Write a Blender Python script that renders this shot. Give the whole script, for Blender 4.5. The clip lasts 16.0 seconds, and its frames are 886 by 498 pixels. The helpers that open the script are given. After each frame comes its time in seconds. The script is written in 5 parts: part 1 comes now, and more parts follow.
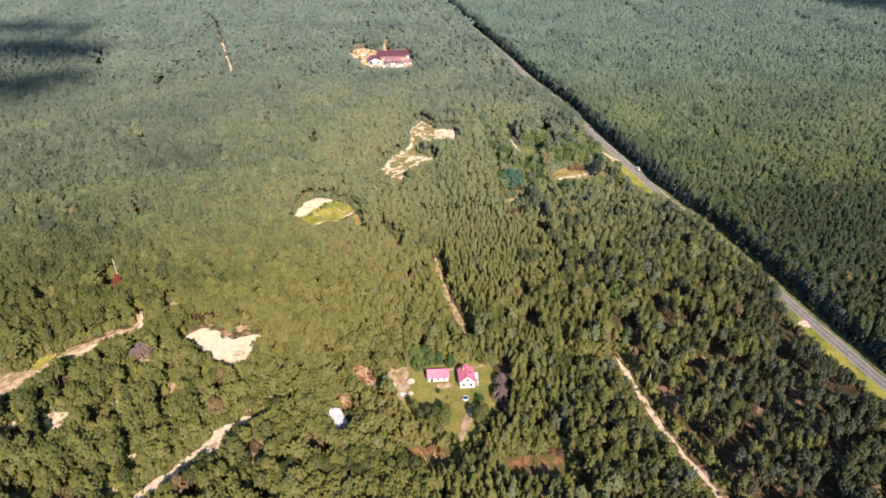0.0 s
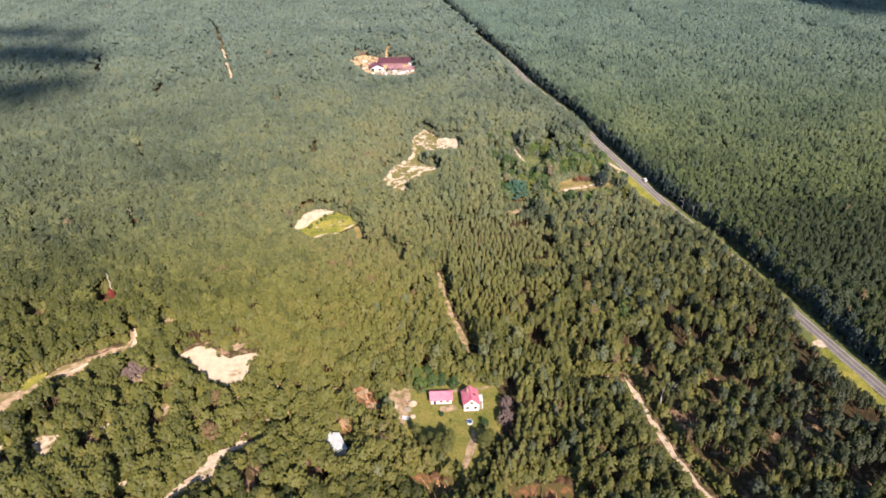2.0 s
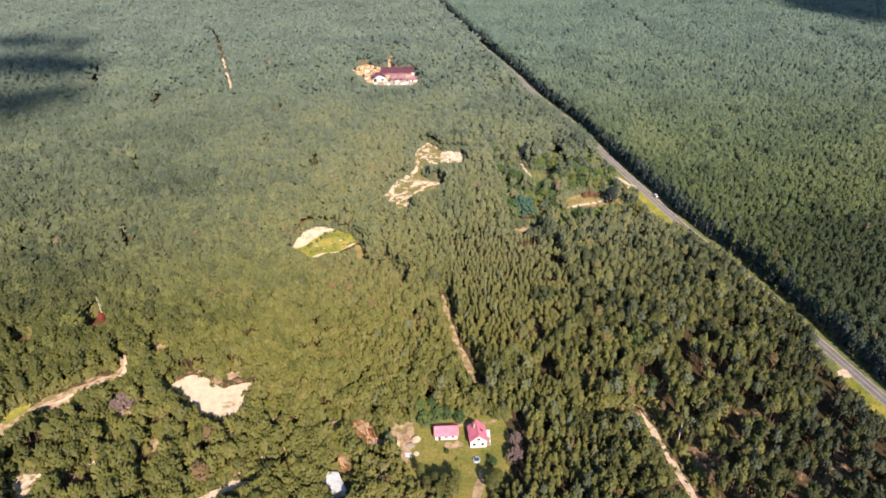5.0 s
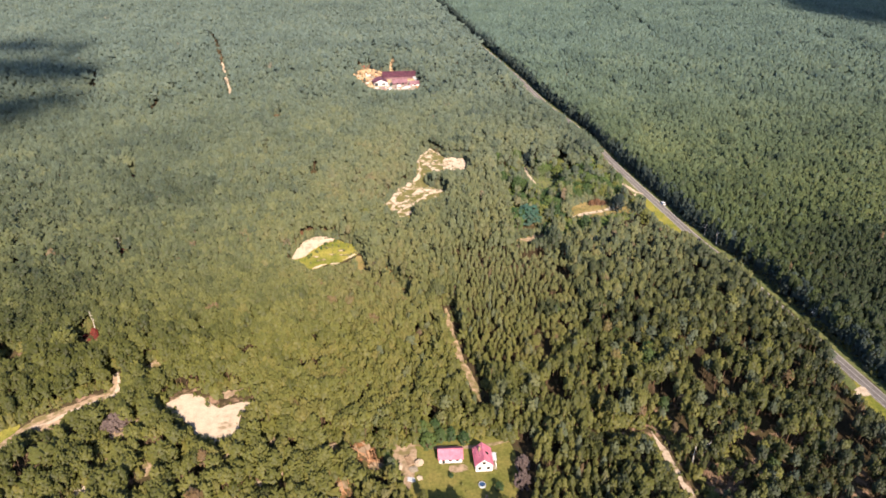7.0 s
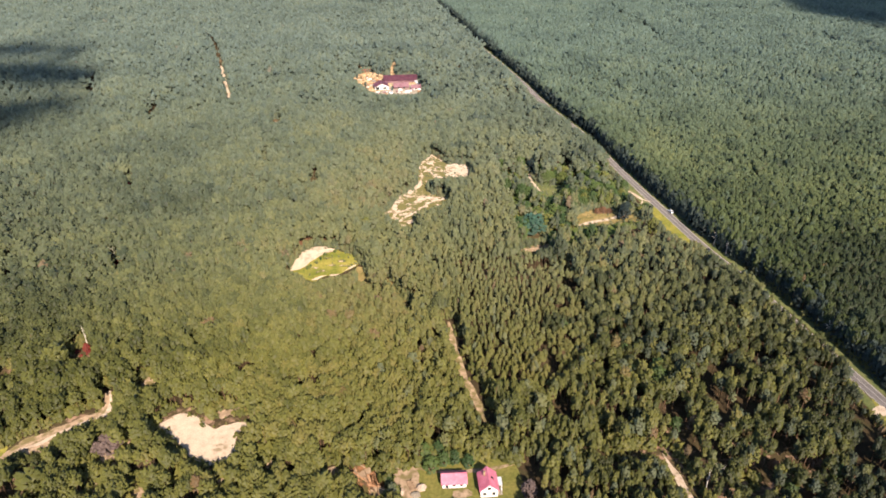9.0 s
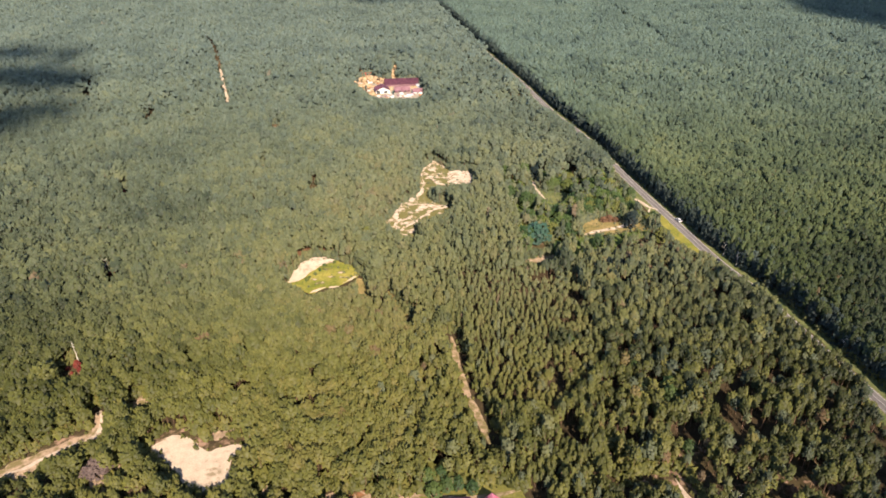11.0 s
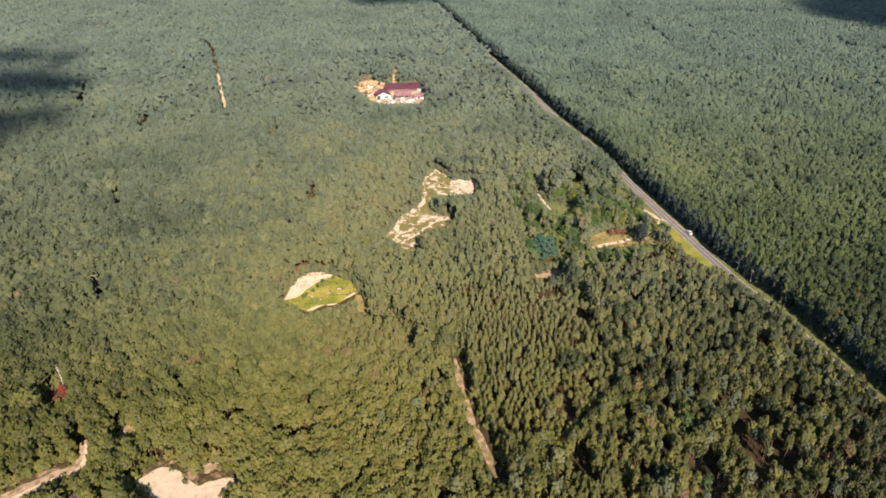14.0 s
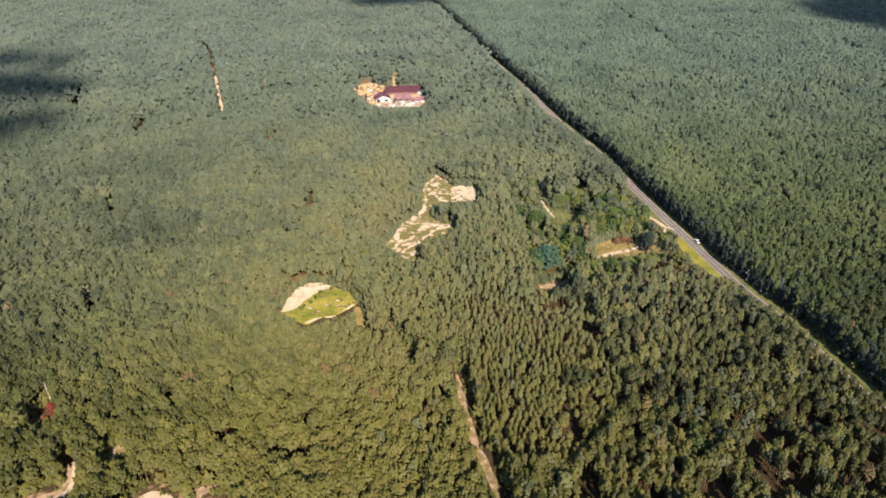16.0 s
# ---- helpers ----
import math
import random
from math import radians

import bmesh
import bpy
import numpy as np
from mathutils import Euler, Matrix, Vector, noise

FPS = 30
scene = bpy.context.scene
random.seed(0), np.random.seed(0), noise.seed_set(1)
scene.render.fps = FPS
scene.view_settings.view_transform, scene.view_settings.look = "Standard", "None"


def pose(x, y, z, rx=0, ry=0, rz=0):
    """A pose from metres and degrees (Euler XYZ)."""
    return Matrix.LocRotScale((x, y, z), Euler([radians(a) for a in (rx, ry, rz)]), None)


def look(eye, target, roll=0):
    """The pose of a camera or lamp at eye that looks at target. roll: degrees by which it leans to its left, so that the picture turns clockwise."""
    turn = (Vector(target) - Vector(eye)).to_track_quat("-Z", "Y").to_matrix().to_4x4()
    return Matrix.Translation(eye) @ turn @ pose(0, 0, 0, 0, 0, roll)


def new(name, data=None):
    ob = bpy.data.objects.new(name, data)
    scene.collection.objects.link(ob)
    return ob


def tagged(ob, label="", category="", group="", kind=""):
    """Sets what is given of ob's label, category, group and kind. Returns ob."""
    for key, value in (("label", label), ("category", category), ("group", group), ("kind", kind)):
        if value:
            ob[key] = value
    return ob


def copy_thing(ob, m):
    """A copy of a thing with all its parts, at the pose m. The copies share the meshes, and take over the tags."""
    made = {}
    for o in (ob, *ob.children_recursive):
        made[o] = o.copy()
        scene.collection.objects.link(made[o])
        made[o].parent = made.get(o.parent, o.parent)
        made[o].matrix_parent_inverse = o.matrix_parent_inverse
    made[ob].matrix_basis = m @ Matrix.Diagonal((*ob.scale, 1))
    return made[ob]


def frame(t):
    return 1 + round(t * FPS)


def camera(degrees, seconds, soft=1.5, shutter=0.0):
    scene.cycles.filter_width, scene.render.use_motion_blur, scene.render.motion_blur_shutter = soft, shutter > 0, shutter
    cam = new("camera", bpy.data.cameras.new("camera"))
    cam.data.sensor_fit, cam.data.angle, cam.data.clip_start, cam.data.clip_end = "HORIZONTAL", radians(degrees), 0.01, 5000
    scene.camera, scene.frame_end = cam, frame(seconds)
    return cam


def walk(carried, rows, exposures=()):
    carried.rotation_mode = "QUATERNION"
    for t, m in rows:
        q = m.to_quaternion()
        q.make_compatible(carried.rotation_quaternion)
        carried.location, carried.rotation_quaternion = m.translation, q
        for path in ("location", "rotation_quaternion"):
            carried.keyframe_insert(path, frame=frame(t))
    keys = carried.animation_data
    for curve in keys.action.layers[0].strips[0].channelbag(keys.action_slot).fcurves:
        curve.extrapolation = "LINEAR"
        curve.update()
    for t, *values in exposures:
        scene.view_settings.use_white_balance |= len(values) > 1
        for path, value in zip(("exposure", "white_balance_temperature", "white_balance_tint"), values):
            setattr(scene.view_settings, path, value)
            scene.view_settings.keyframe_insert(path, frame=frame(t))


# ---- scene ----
cam = camera(66.0, 16.0, 1.75)
PATH = [
    (0, (0.999, -7.666, 169.825), (1.09, -5.939, 168.82), 0.1),
    (0.5, (0.899, -5.216, 169.803), (0.989, -3.488, 168.8), 0.2),
    (1, (0.799, -2.729, 169.77), (0.889, -0.999, 168.771), 0.2),
    (1.5, (0.693, -0.285, 169.727), (0.782, 1.447, 168.73), 0.2),
    (2, (0.609, 2.171, 169.681), (0.697, 3.904, 168.687), 0.2),
    (2.5, (0.57, 4.577, 169.625), (0.657, 6.312, 168.633), 0.2),
    (3, (0.531, 6.987, 169.557), (0.617, 8.723, 168.568), 0.2),
    (3.5, (0.464, 9.427, 169.491), (0.55, 11.165, 168.504), 0.2),
    (4, (0.381, 11.943, 169.433), (0.465, 13.682, 168.449), 0.2),
    (6.5, (0.03, 24.487, 169.087), (0.109, 26.231, 168.111), 0.1),
    (7, (0.018, 26.916, 169.076), (0.095, 28.66, 168.1), 0.0),
    (7.5, (0.022, 29.321, 169.081), (0.098, 31.066, 168.106), -0.0),
    (8, (-0.019, 31.754, 169.084), (0.055, 33.5, 168.11), -0.1),
    (8.5, (-0.091, 34.256, 169.074), (-0.017, 36.001, 168.1), -0.1),
    (9, (-0.143, 36.842, 169.061), (-0.07, 38.587, 168.087), -0.1),
    (11.5, (-0.305, 49.655, 169.032), (-0.236, 51.401, 168.059), -0.2),
    (12, (-0.368, 51.778, 169.046), (-0.299, 53.525, 168.073), -0.2),
    (12.5, (-0.423, 53.886, 169.05), (-0.355, 55.633, 168.078), -0.2),
    (13, (-0.451, 56.447, 169.031), (-0.384, 58.194, 168.059), -0.3),
    (13.5, (-0.504, 59.099, 168.997), (-0.437, 60.846, 168.024), -0.3),
    (14, (-0.563, 61.691, 168.964), (-0.496, 63.437, 167.992), -0.2),
    (14.5, (-0.602, 64.179, 168.918), (-0.535, 65.925, 167.946), -0.2),
    (15, (-0.656, 66.638, 168.885), (-0.589, 68.384, 167.912), -0.2),
    (15.5, (-0.724, 69.11, 168.852), (-0.658, 70.857, 167.88), -0.2),
    (16, (-0.79, 71.549, 168.825), (-0.723, 73.295, 167.853), -0.2),
]
walk(cam, [(t, look(eye, target, roll)) for t, eye, target, roll in PATH], [(0, 0.86, 6500, 10), (4, 0.84, 6600, 9), (9, 0.81, 6800, 9), (12.5, 0.72, 6900, 8), (16.0, 0.66, 6950, 7)])

# ---- world, sun ----
SUN_EL, SUN_AZ = radians(35.3), math.atan2(-0.796, 0.20)   # towards the sun: behind the flight and a little right of it
TO_SUN = Vector((math.cos(SUN_EL) * math.cos(SUN_AZ), math.cos(SUN_EL) * math.sin(SUN_AZ), math.sin(SUN_EL)))
world = bpy.data.worlds.new("sky")
scene.world = world
world.use_nodes = True
sky = world.node_tree.nodes.new("ShaderNodeTexSky")
sky.sky_type, sky.sun_disc = "NISHITA", False
sky.ozone_density = 5.0
sky.sun_elevation, sky.sun_rotation = SUN_EL, math.pi / 2 - SUN_AZ
world.node_tree.nodes["Background"].inputs["Strength"].default_value = 0.12
world.node_tree.links.new(sky.outputs[0], world.node_tree.nodes["Background"].inputs["Color"])
sun_data = bpy.data.lights.new("sun", "SUN")
sun_data.energy, sun_data.angle, sun_data.color = 5.2, radians(0.53), (1.0, 0.85, 0.72)
sun = new("sun", sun_data)
sun.matrix_world = look(TO_SUN * 900, (0, 0, 0))


# ---- materials ----
def material(name, rough=0.8, spec=0.3):
    m = bpy.data.materials.new(name)
    m.use_nodes = True
    b = m.node_tree.nodes["Principled BSDF"]
    b.inputs["Roughness"].default_value = rough
    b.inputs["Specular IOR Level"].default_value = spec
    b.inputs["Diffuse Roughness"].default_value = 1.0 if rough > 0.5 else 0.0
    return m, m.node_tree.nodes, m.node_tree.links, b


def ramp(nodes, stops):
    r = nodes.new("ShaderNodeValToRGB")
    while len(r.color_ramp.elements) < len(stops):
        r.color_ramp.elements.new(0.5)
    for e, (p, c) in zip(r.color_ramp.elements, stops):
        e.position, e.color = p, (*c, 1)
    return r


def noise_at(nodes, links, scale, detail=4.0, rough=0.6):
    n = nodes.new("ShaderNodeTexNoise")
    n.inputs["Scale"].default_value, n.inputs["Detail"].default_value, n.inputs["Roughness"].default_value = scale, detail, rough
    g = nodes.new("ShaderNodeNewGeometry")
    links.new(g.outputs["Position"], n.inputs["Vector"])
    return n


def mix(nodes, links, fac, a, b, blend="MIX"):
    n = nodes.new("ShaderNodeMix")
    n.data_type, n.blend_type = "RGBA", blend
    for sock, v in ((n.inputs["Factor"], fac), (n.inputs["A"], a), (n.inputs["B"], b)):
        if isinstance(v, bpy.types.NodeSocket):
            links.new(v, sock)
        elif isinstance(v, tuple):
            sock.default_value = (*v, 1)
        else:
            sock.default_value = v
    return n.outputs["Result"]


def bump(nodes, links, bsdf, height, strength, distance):
    n = nodes.new("ShaderNodeBump")
    n.inputs["Strength"].default_value, n.inputs["Distance"].default_value = strength, distance
    links.new(height, n.inputs["Height"])
    links.new(n.outputs[0], bsdf.inputs["Normal"])


def plain(name, low, high, scale=1.0, rough=0.8, spec=0.3, relief=0.0, fine=8.0):
    """A surface that wanders between two colours at a coarse and a fine scale."""
    m, n, l, b = material(name, rough, spec)
    a, f = noise_at(n, l, scale), noise_at(n, l, scale * fine)
    c1 = ramp(n, [(0.35, low), (0.65, high)])
    l.new(a.outputs[0], c1.inputs[0])
    g = ramp(n, [(0.3, (0.72, 0.72, 0.72)), (0.7, (1.15, 1.15, 1.15))])
    l.new(f.outputs[0], g.inputs[0])
    l.new(mix(n, l, 1.0, c1.outputs[0], g.outputs[0], "MULTIPLY"), b.inputs["Base Color"])
    if relief:
        bump(n, l, b, f.outputs[0], 0.6, relief)
    return m


def foliage(name, stops, grain=0.9, grey_hazed=None):
    """Needles or leaves: colour by tree, by clump and by stretch of wood; a greyer ramp mixes in painted haze and
    greyer trees.
    """
    m, n, l, b = material(name, 0.55, 0.35)
    at = n.new("ShaderNodeAttribute")
    at.attribute_name = "tint"
    stand = noise_at(n, l, 0.012, 3.0)
    add = n.new("ShaderNodeMath")
    add.operation = "MULTIPLY_ADD"
    l.new(stand.outputs[0], add.inputs[0])
    add.inputs[1].default_value = 0.36
    l.new(at.outputs["Fac"], add.inputs[2])
    sub = n.new("ShaderNodeMath")
    sub.operation = "SUBTRACT"
    l.new(add.outputs[0], sub.inputs[0])
    sub.inputs[1].default_value = 0.18
    r = ramp(n, stops)
    l.new(sub.outputs[0], r.inputs[0])
    kind = r.outputs[0]
    if grey_hazed:
        r2 = ramp(n, grey_hazed)
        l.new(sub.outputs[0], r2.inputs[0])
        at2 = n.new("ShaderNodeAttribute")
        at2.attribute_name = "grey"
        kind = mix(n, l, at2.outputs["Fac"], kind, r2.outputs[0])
    geo = n.new("ShaderNodeNewGeometry")
    g = ramp(n, [(0.0, (0.80, 0.82, 0.80)), (1.0, (1.18, 1.16, 1.1))])
    l.new(geo.outputs["Random Per Island"], g.inputs[0])
    col = mix(n, l, grain, kind, g.outputs[0], "MULTIPLY")
    fine = noise_at(n, l, 3.0, 2.0)
    g2 = ramp(n, [(0.3, (0.78, 0.78, 0.78)), (0.7, (1.20, 1.20, 1.16))])
    l.new(fine.outputs[0], g2.inputs[0])
    col = mix(n, l, 0.8, col, g2.outputs[0], "MULTIPLY")
    l.new(col, b.inputs["Base Color"])
    thin = n.new("ShaderNodeBsdfTranslucent")
    l.new(col, thin.inputs["Color"])
    both = n.new("ShaderNodeMixShader")
    both.inputs[0].default_value = 0.20
    l.new(b.outputs[0], both.inputs[1])
    l.new(thin.outputs[0], both.inputs[2])
    l.new(both.outputs[0], n["Material Output"].inputs["Surface"])
    # needles scatter light as the rounded crown that they clothe, more than as single shoots
    round_at = n.new("ShaderNodeAttribute")
    round_at.attribute_name = "crown_way"
    turn = n.new("ShaderNodeVectorTransform")
    turn.vector_type, turn.convert_from, turn.convert_to = "NORMAL", "OBJECT", "WORLD"
    l.new(round_at.outputs["Vector"], turn.inputs[0])
    part_of = n.new("ShaderNodeMix")
    part_of.data_type = "VECTOR"
    part_of.inputs[0].default_value = 0.38
    l.new(geo.outputs["Normal"], part_of.inputs[4])
    l.new(turn.outputs[0], part_of.inputs[5])
    unit = n.new("ShaderNodeVectorMath")
    unit.operation = "NORMALIZE"
    l.new(part_of.outputs[1], unit.inputs[0])
    bmp = n.new("ShaderNodeBump")
    bmp.inputs["Strength"].default_value, bmp.inputs["Distance"].default_value = 0.35, 0.2
    l.new(fine.outputs[0], bmp.inputs["Height"])
    l.new(unit.outputs[0], bmp.inputs["Normal"])
    l.new(bmp.outputs[0], b.inputs["Normal"])
    return m


# The greyer ramps hold distance haze put into the needle colour.
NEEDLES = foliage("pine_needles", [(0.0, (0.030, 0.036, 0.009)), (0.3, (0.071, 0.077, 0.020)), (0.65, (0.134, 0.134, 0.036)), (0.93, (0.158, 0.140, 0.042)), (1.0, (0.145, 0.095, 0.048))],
                  grey_hazed=[(0.0, (0.061, 0.086, 0.080)), (0.4, (0.109, 0.145, 0.128)), (0.75, (0.135, 0.160, 0.123)), (1.0, (0.148, 0.146, 0.116))])
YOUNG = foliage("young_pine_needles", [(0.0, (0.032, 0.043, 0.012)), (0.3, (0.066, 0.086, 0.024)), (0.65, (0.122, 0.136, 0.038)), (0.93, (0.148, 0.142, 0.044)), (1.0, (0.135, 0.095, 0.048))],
                grey_hazed=[(0.0, (0.056, 0.084, 0.078)), (0.4, (0.099, 0.143, 0.124)), (0.75, (0.124, 0.158, 0.120)), (1.0, (0.140, 0.146, 0.115))])
LEAVES = foliage("broad_leaves", [(0.0, (0.036, 0.068, 0.024)), (0.4, (0.084, 0.120, 0.034)), (1.0, (0.158, 0.158, 0.042))])
BLUELEAF = foliage("willow_leaves", [(0.0, (0.030, 0.082, 0.062)), (1.0, (0.066, 0.115, 0.080))])
# Spruce tone, darker than the pines; it also paints shade on the roadside edge.
SHADED_SPRUCE = foliage("shaded_spruce_needles", [(0.0, (0.012, 0.021, 0.021)), (1.0, (0.058, 0.078, 0.068))])
RUSTY = foliage("withered_needles", [(0.0, (0.10, 0.052, 0.030)), (1.0, (0.185, 0.098, 0.055))])
RED = foliage("reddened_leaves", [(0.0, (0.12, 0.018, 0.018)), (1.0, (0.22, 0.045, 0.035))])
BARK = plain("pine_bark", (0.070, 0.045, 0.030), (0.17, 0.105, 0.068), 0.8, 0.9, 0.1, 0.02)
DEADWOOD = plain("dead_wood", (0.40, 0.36, 0.31), (0.58, 0.53, 0.47), 0.9, 0.9, 0.1)


def floor_material():
    """Woodland floor: needle litter, moss, dry grass and bare sand in drifts."""
    m, n, l, b = material("woodland_floor", 0.95, 0.1)
    big, mid, fine = noise_at(n, l, 0.018), noise_at(n, l, 0.14), noise_at(n, l, 1.6)
    litter = ramp(n, [(0.3, (0.030, 0.023, 0.014)), (0.55, (0.056, 0.040, 0.022)), (0.75, (0.042, 0.044, 0.018))])
    l.new(mid.outputs[0], litter.inputs[0])
    g = ramp(n, [(0.3, (0.6, 0.6, 0.6)), (0.7, (1.3, 1.3, 1.3))])
    l.new(fine.outputs[0], g.inputs[0])
    col = mix(n, l, 1.0, litter.outputs[0], g.outputs[0], "MULTIPLY")
    f = ramp(n, [(0.56, (0, 0, 0)), (0.70, (1, 1, 1))])
    l.new(big.outputs[0], f.inputs[0])
    col = mix(n, l, f.outputs[0], col, (0.12, 0.085, 0.05))
    l.new(col, b.inputs["Base Color"])
    bump(n, l, b, fine.outputs[0], 0.7, 0.3)
    return m


def sand_material(name, pale, deep, weeds, cover):
    """Loose sand, trampled and stained, with tufts of low growth at its thin places."""
    m, n, l, b = material(name, 0.95, 0.1)
    big, mid, fine = noise_at(n, l, 0.07), noise_at(n, l, 0.4), noise_at(n, l, 2.2)
    c = ramp(n, [(0.35, deep), (0.6, pale)])
    l.new(mid.outputs[0], c.inputs[0])
    g = ramp(n, [(0.3, (0.8, 0.8, 0.8)), (0.7, (1.1, 1.1, 1.1))])
    l.new(fine.outputs[0], g.inputs[0])
    col = mix(n, l, 1.0, c.outputs[0], g.outputs[0], "MULTIPLY")
    s = n.new("ShaderNodeMath")
    s.operation = "ADD"
    l.new(big.outputs[0], s.inputs[0])
    l.new(mid.outputs[0], s.inputs[1])
    f = ramp(n, [(0.5 + cover, (1, 1, 1)), (0.58 + cover, (0, 0, 0))])
    h = n.new("ShaderNodeMath")
    h.operation = "MULTIPLY"
    l.new(s.outputs[0], h.inputs[0])
    h.inputs[1].default_value = 0.5
    l.new(h.outputs[0], f.inputs[0])
    l.new(mix(n, l, f.outputs[0], col, weeds), b.inputs["Base Color"])
    bump(n, l, b, fine.outputs[0], 0.6, 0.12)
    return m


FLOOR = floor_material()
SAND = sand_material("pale_sand", (0.46, 0.375, 0.295), (0.34, 0.262, 0.195), (0.17, 0.135, 0.075), -0.11)
PALE = sand_material("white_sand", (0.46, 0.375, 0.285), (0.395, 0.31, 0.235), (0.23, 0.18, 0.115), -0.15)
SANDY = sand_material("sandy_track", (0.34, 0.248, 0.168), (0.20, 0.142, 0.096), (0.15, 0.12, 0.055), -0.07)
SCRUB = sand_material("weedy_sand", (0.44, 0.34, 0.25), (0.28, 0.205, 0.135), (0.115, 0.105, 0.04), 0.02)
EARTH = sand_material("orange_earth", (0.50, 0.355, 0.21), (0.34, 0.21, 0.12), (0.16, 0.11, 0.06), -0.07)
THIN = sand_material("thin_sandy_soil", (0.27, 0.175, 0.12), (0.145, 0.09, 0.06), (0.058, 0.044, 0.022), 0.01)
LITTER = sand_material("rusty_litter", (0.24, 0.115, 0.058), (0.125, 0.062, 0.036), (0.085, 0.070, 0.028), 0.0)
LAWN = plain("mown_grass", (0.105, 0.112, 0.026), (0.175, 0.150, 0.045), 0.12, 0.9, 0.15, 0.1)
MEADOW = plain("meadow_grass", (0.11, 0.125, 0.022), (0.25, 0.215, 0.05), 0.13, 0.9, 0.15, 0.12)
DRYGRASS = plain("dry_grass", (0.13, 0.11, 0.038), (0.25, 0.185, 0.08), 0.15, 0.9, 0.15, 0.12)
UNDER = plain("lush_grass", (0.050, 0.082, 0.020), (0.105, 0.122, 0.036), 0.12, 0.9, 0.15, 0.2)
VERGE = plain("verge_grass", (0.078, 0.098, 0.034), (0.138, 0.138, 0.056), 0.16, 0.9, 0.15, 0.12)
ASPHALT = plain("worn_asphalt", (0.108, 0.096, 0.095), (0.150, 0.135, 0.132), 0.25, 0.85, 0.25, 0.01)
SHOULDER = plain("gravel_shoulder", (0.22, 0.185, 0.145), (0.32, 0.275, 0.215), 0.5, 0.95, 0.1, 0.02)
LINEPAINT = plain("road_paint", (0.20, 0.19, 0.18), (0.29, 0.28, 0.265), 1.0, 0.7, 0.3)
ROOFRED = plain("red_metal_roof", (0.52, 0.13, 0.19), (0.62, 0.21, 0.28), 0.5, 0.45, 0.5)
ROOFDARK = plain("maroon_roof", (0.060, 0.022, 0.036), (0.125, 0.042, 0.058), 0.3, 0.55, 0.4)
WHITE = plain("white_render", (0.72, 0.70, 0.67), (0.82, 0.80, 0.77), 0.6, 0.85, 0.2)
ZINC = plain("pale_sheet_roof", (0.52, 0.54, 0.57), (0.66, 0.67, 0.69), 0.4, 0.5, 0.5)
GLASS = plain("window_glass", (0.02, 0.025, 0.03), (0.05, 0.06, 0.07), 1.0, 0.08, 0.8)
TIMBER = plain("weathered_timber", (0.20, 0.13, 0.08), (0.36, 0.25, 0.16), 0.9, 0.85, 0.2)
RUSTLOG = plain("pine_logs", (0.30, 0.15, 0.08), (0.48, 0.28, 0.16), 0.8, 0.9, 0.1)


# ---- plan: what keeps the wood open ----
def smooth_line(pts, step=3.0):
    """A rounded line through the given corners."""
    p = [Vector((x, y, 0)) for x, y in pts]
    p = [p[0] * 2 - p[1], *p, p[-1] * 2 - p[-2]]
    out = []
    for i in range(1, len(p) - 2):
        a, b, c, d = p[i - 1:i + 3]
        k = max(2, int((c - b).length / step))
        for j in range(k):
            t = j / k
            out.append(0.5 * (2 * b + (c - a) * t + (2 * a - 5 * b + 4 * c - d) * t * t + (3 * b - a - 3 * c + d) * t ** 3))
    return out + [p[-2]]


ROAD = [(251, -260), (217, -90), (197, 40), (182, 130), (171.8, 190), (166.6, 221), (160.5, 258), (153.3, 303), (146, 333), (139.3, 375), (131.7, 425), (121, 508), (108, 568), (97, 645), (86, 708), (66, 826), (44, 975), (12, 1126), (-30, 1330), (-130, 1800)]
TRACK_W = [(-190, 168), (-165, 183), (-151.1, 190.5), (-146.1, 193.3), (-142.6, 196.8), (-140.3, 200.9), (-138.1, 205), (-135.3, 208.6), (-131, 211.6), (-127.6, 214.3), (-124.5, 217.8), (-120.9, 220.2), (-116.8, 222.6), (-112.9, 225), (-113.1, 229.4), (-116, 237)]
TRACK_SW = [(-100, 118), (-84, 138), (-75, 149), (-69, 157), (-66, 164), (-61, 168), (-54, 171)]
TRACK_E = [(98, 105), (93, 128), (89, 143), (85, 157), (83, 169), (81, 185), (79, 198)]
TRACK_EN = [(80, 196), (76, 197.5), (70, 197), (65, 197), (62, 202), (61, 212)]
RIDE = [(22, 215), (20, 226), (16, 242), (14, 257), (12, 276)]
RIDE_N = [(-4, 286), (-9, 298), (-15, 312)]
CUT = [(-156.4, 608.6), (-165.5, 639.4), (-176.5, 675.3), (-189.8, 719.6), (-202.7, 761), (-218.3, 806.8), (-233.5, 838)]
FAR_TRACK = [(266, 766), (272, 820), (274, 878), (266, 935), (268, 1000), (276, 1109)]
FAR_RIDE = [(-199.8, 541), (-203.1, 557.3), (-207, 578)]
FAR_RIDE_B = [(-267, 600), (-277, 626), (-288, 662)]
FAR_GAPS = ([(319, 652), (353, 634), (410, 644)], [(455, 690), (470, 640)], [(456, 808), (450, 760)], [(-110, 548), (-100, 548)], [(-186, 498), (-178, 496)], [(-270, 531), (-264, 533)], [(-244, 580), (-240, 581)], [(-191, 314), (-187, 313)], [(-183, 316), (-180, 316)], [(-208, 347), (-205, 347)], [(345, 460), (350, 458)])
PIT = [(-93, 218), (-86, 224), (-79, 222), (-72, 216), (-68, 218), (-58, 219), (-63, 212), (-62, 204), (-65, 199), (-74, 200), (-81, 208)]
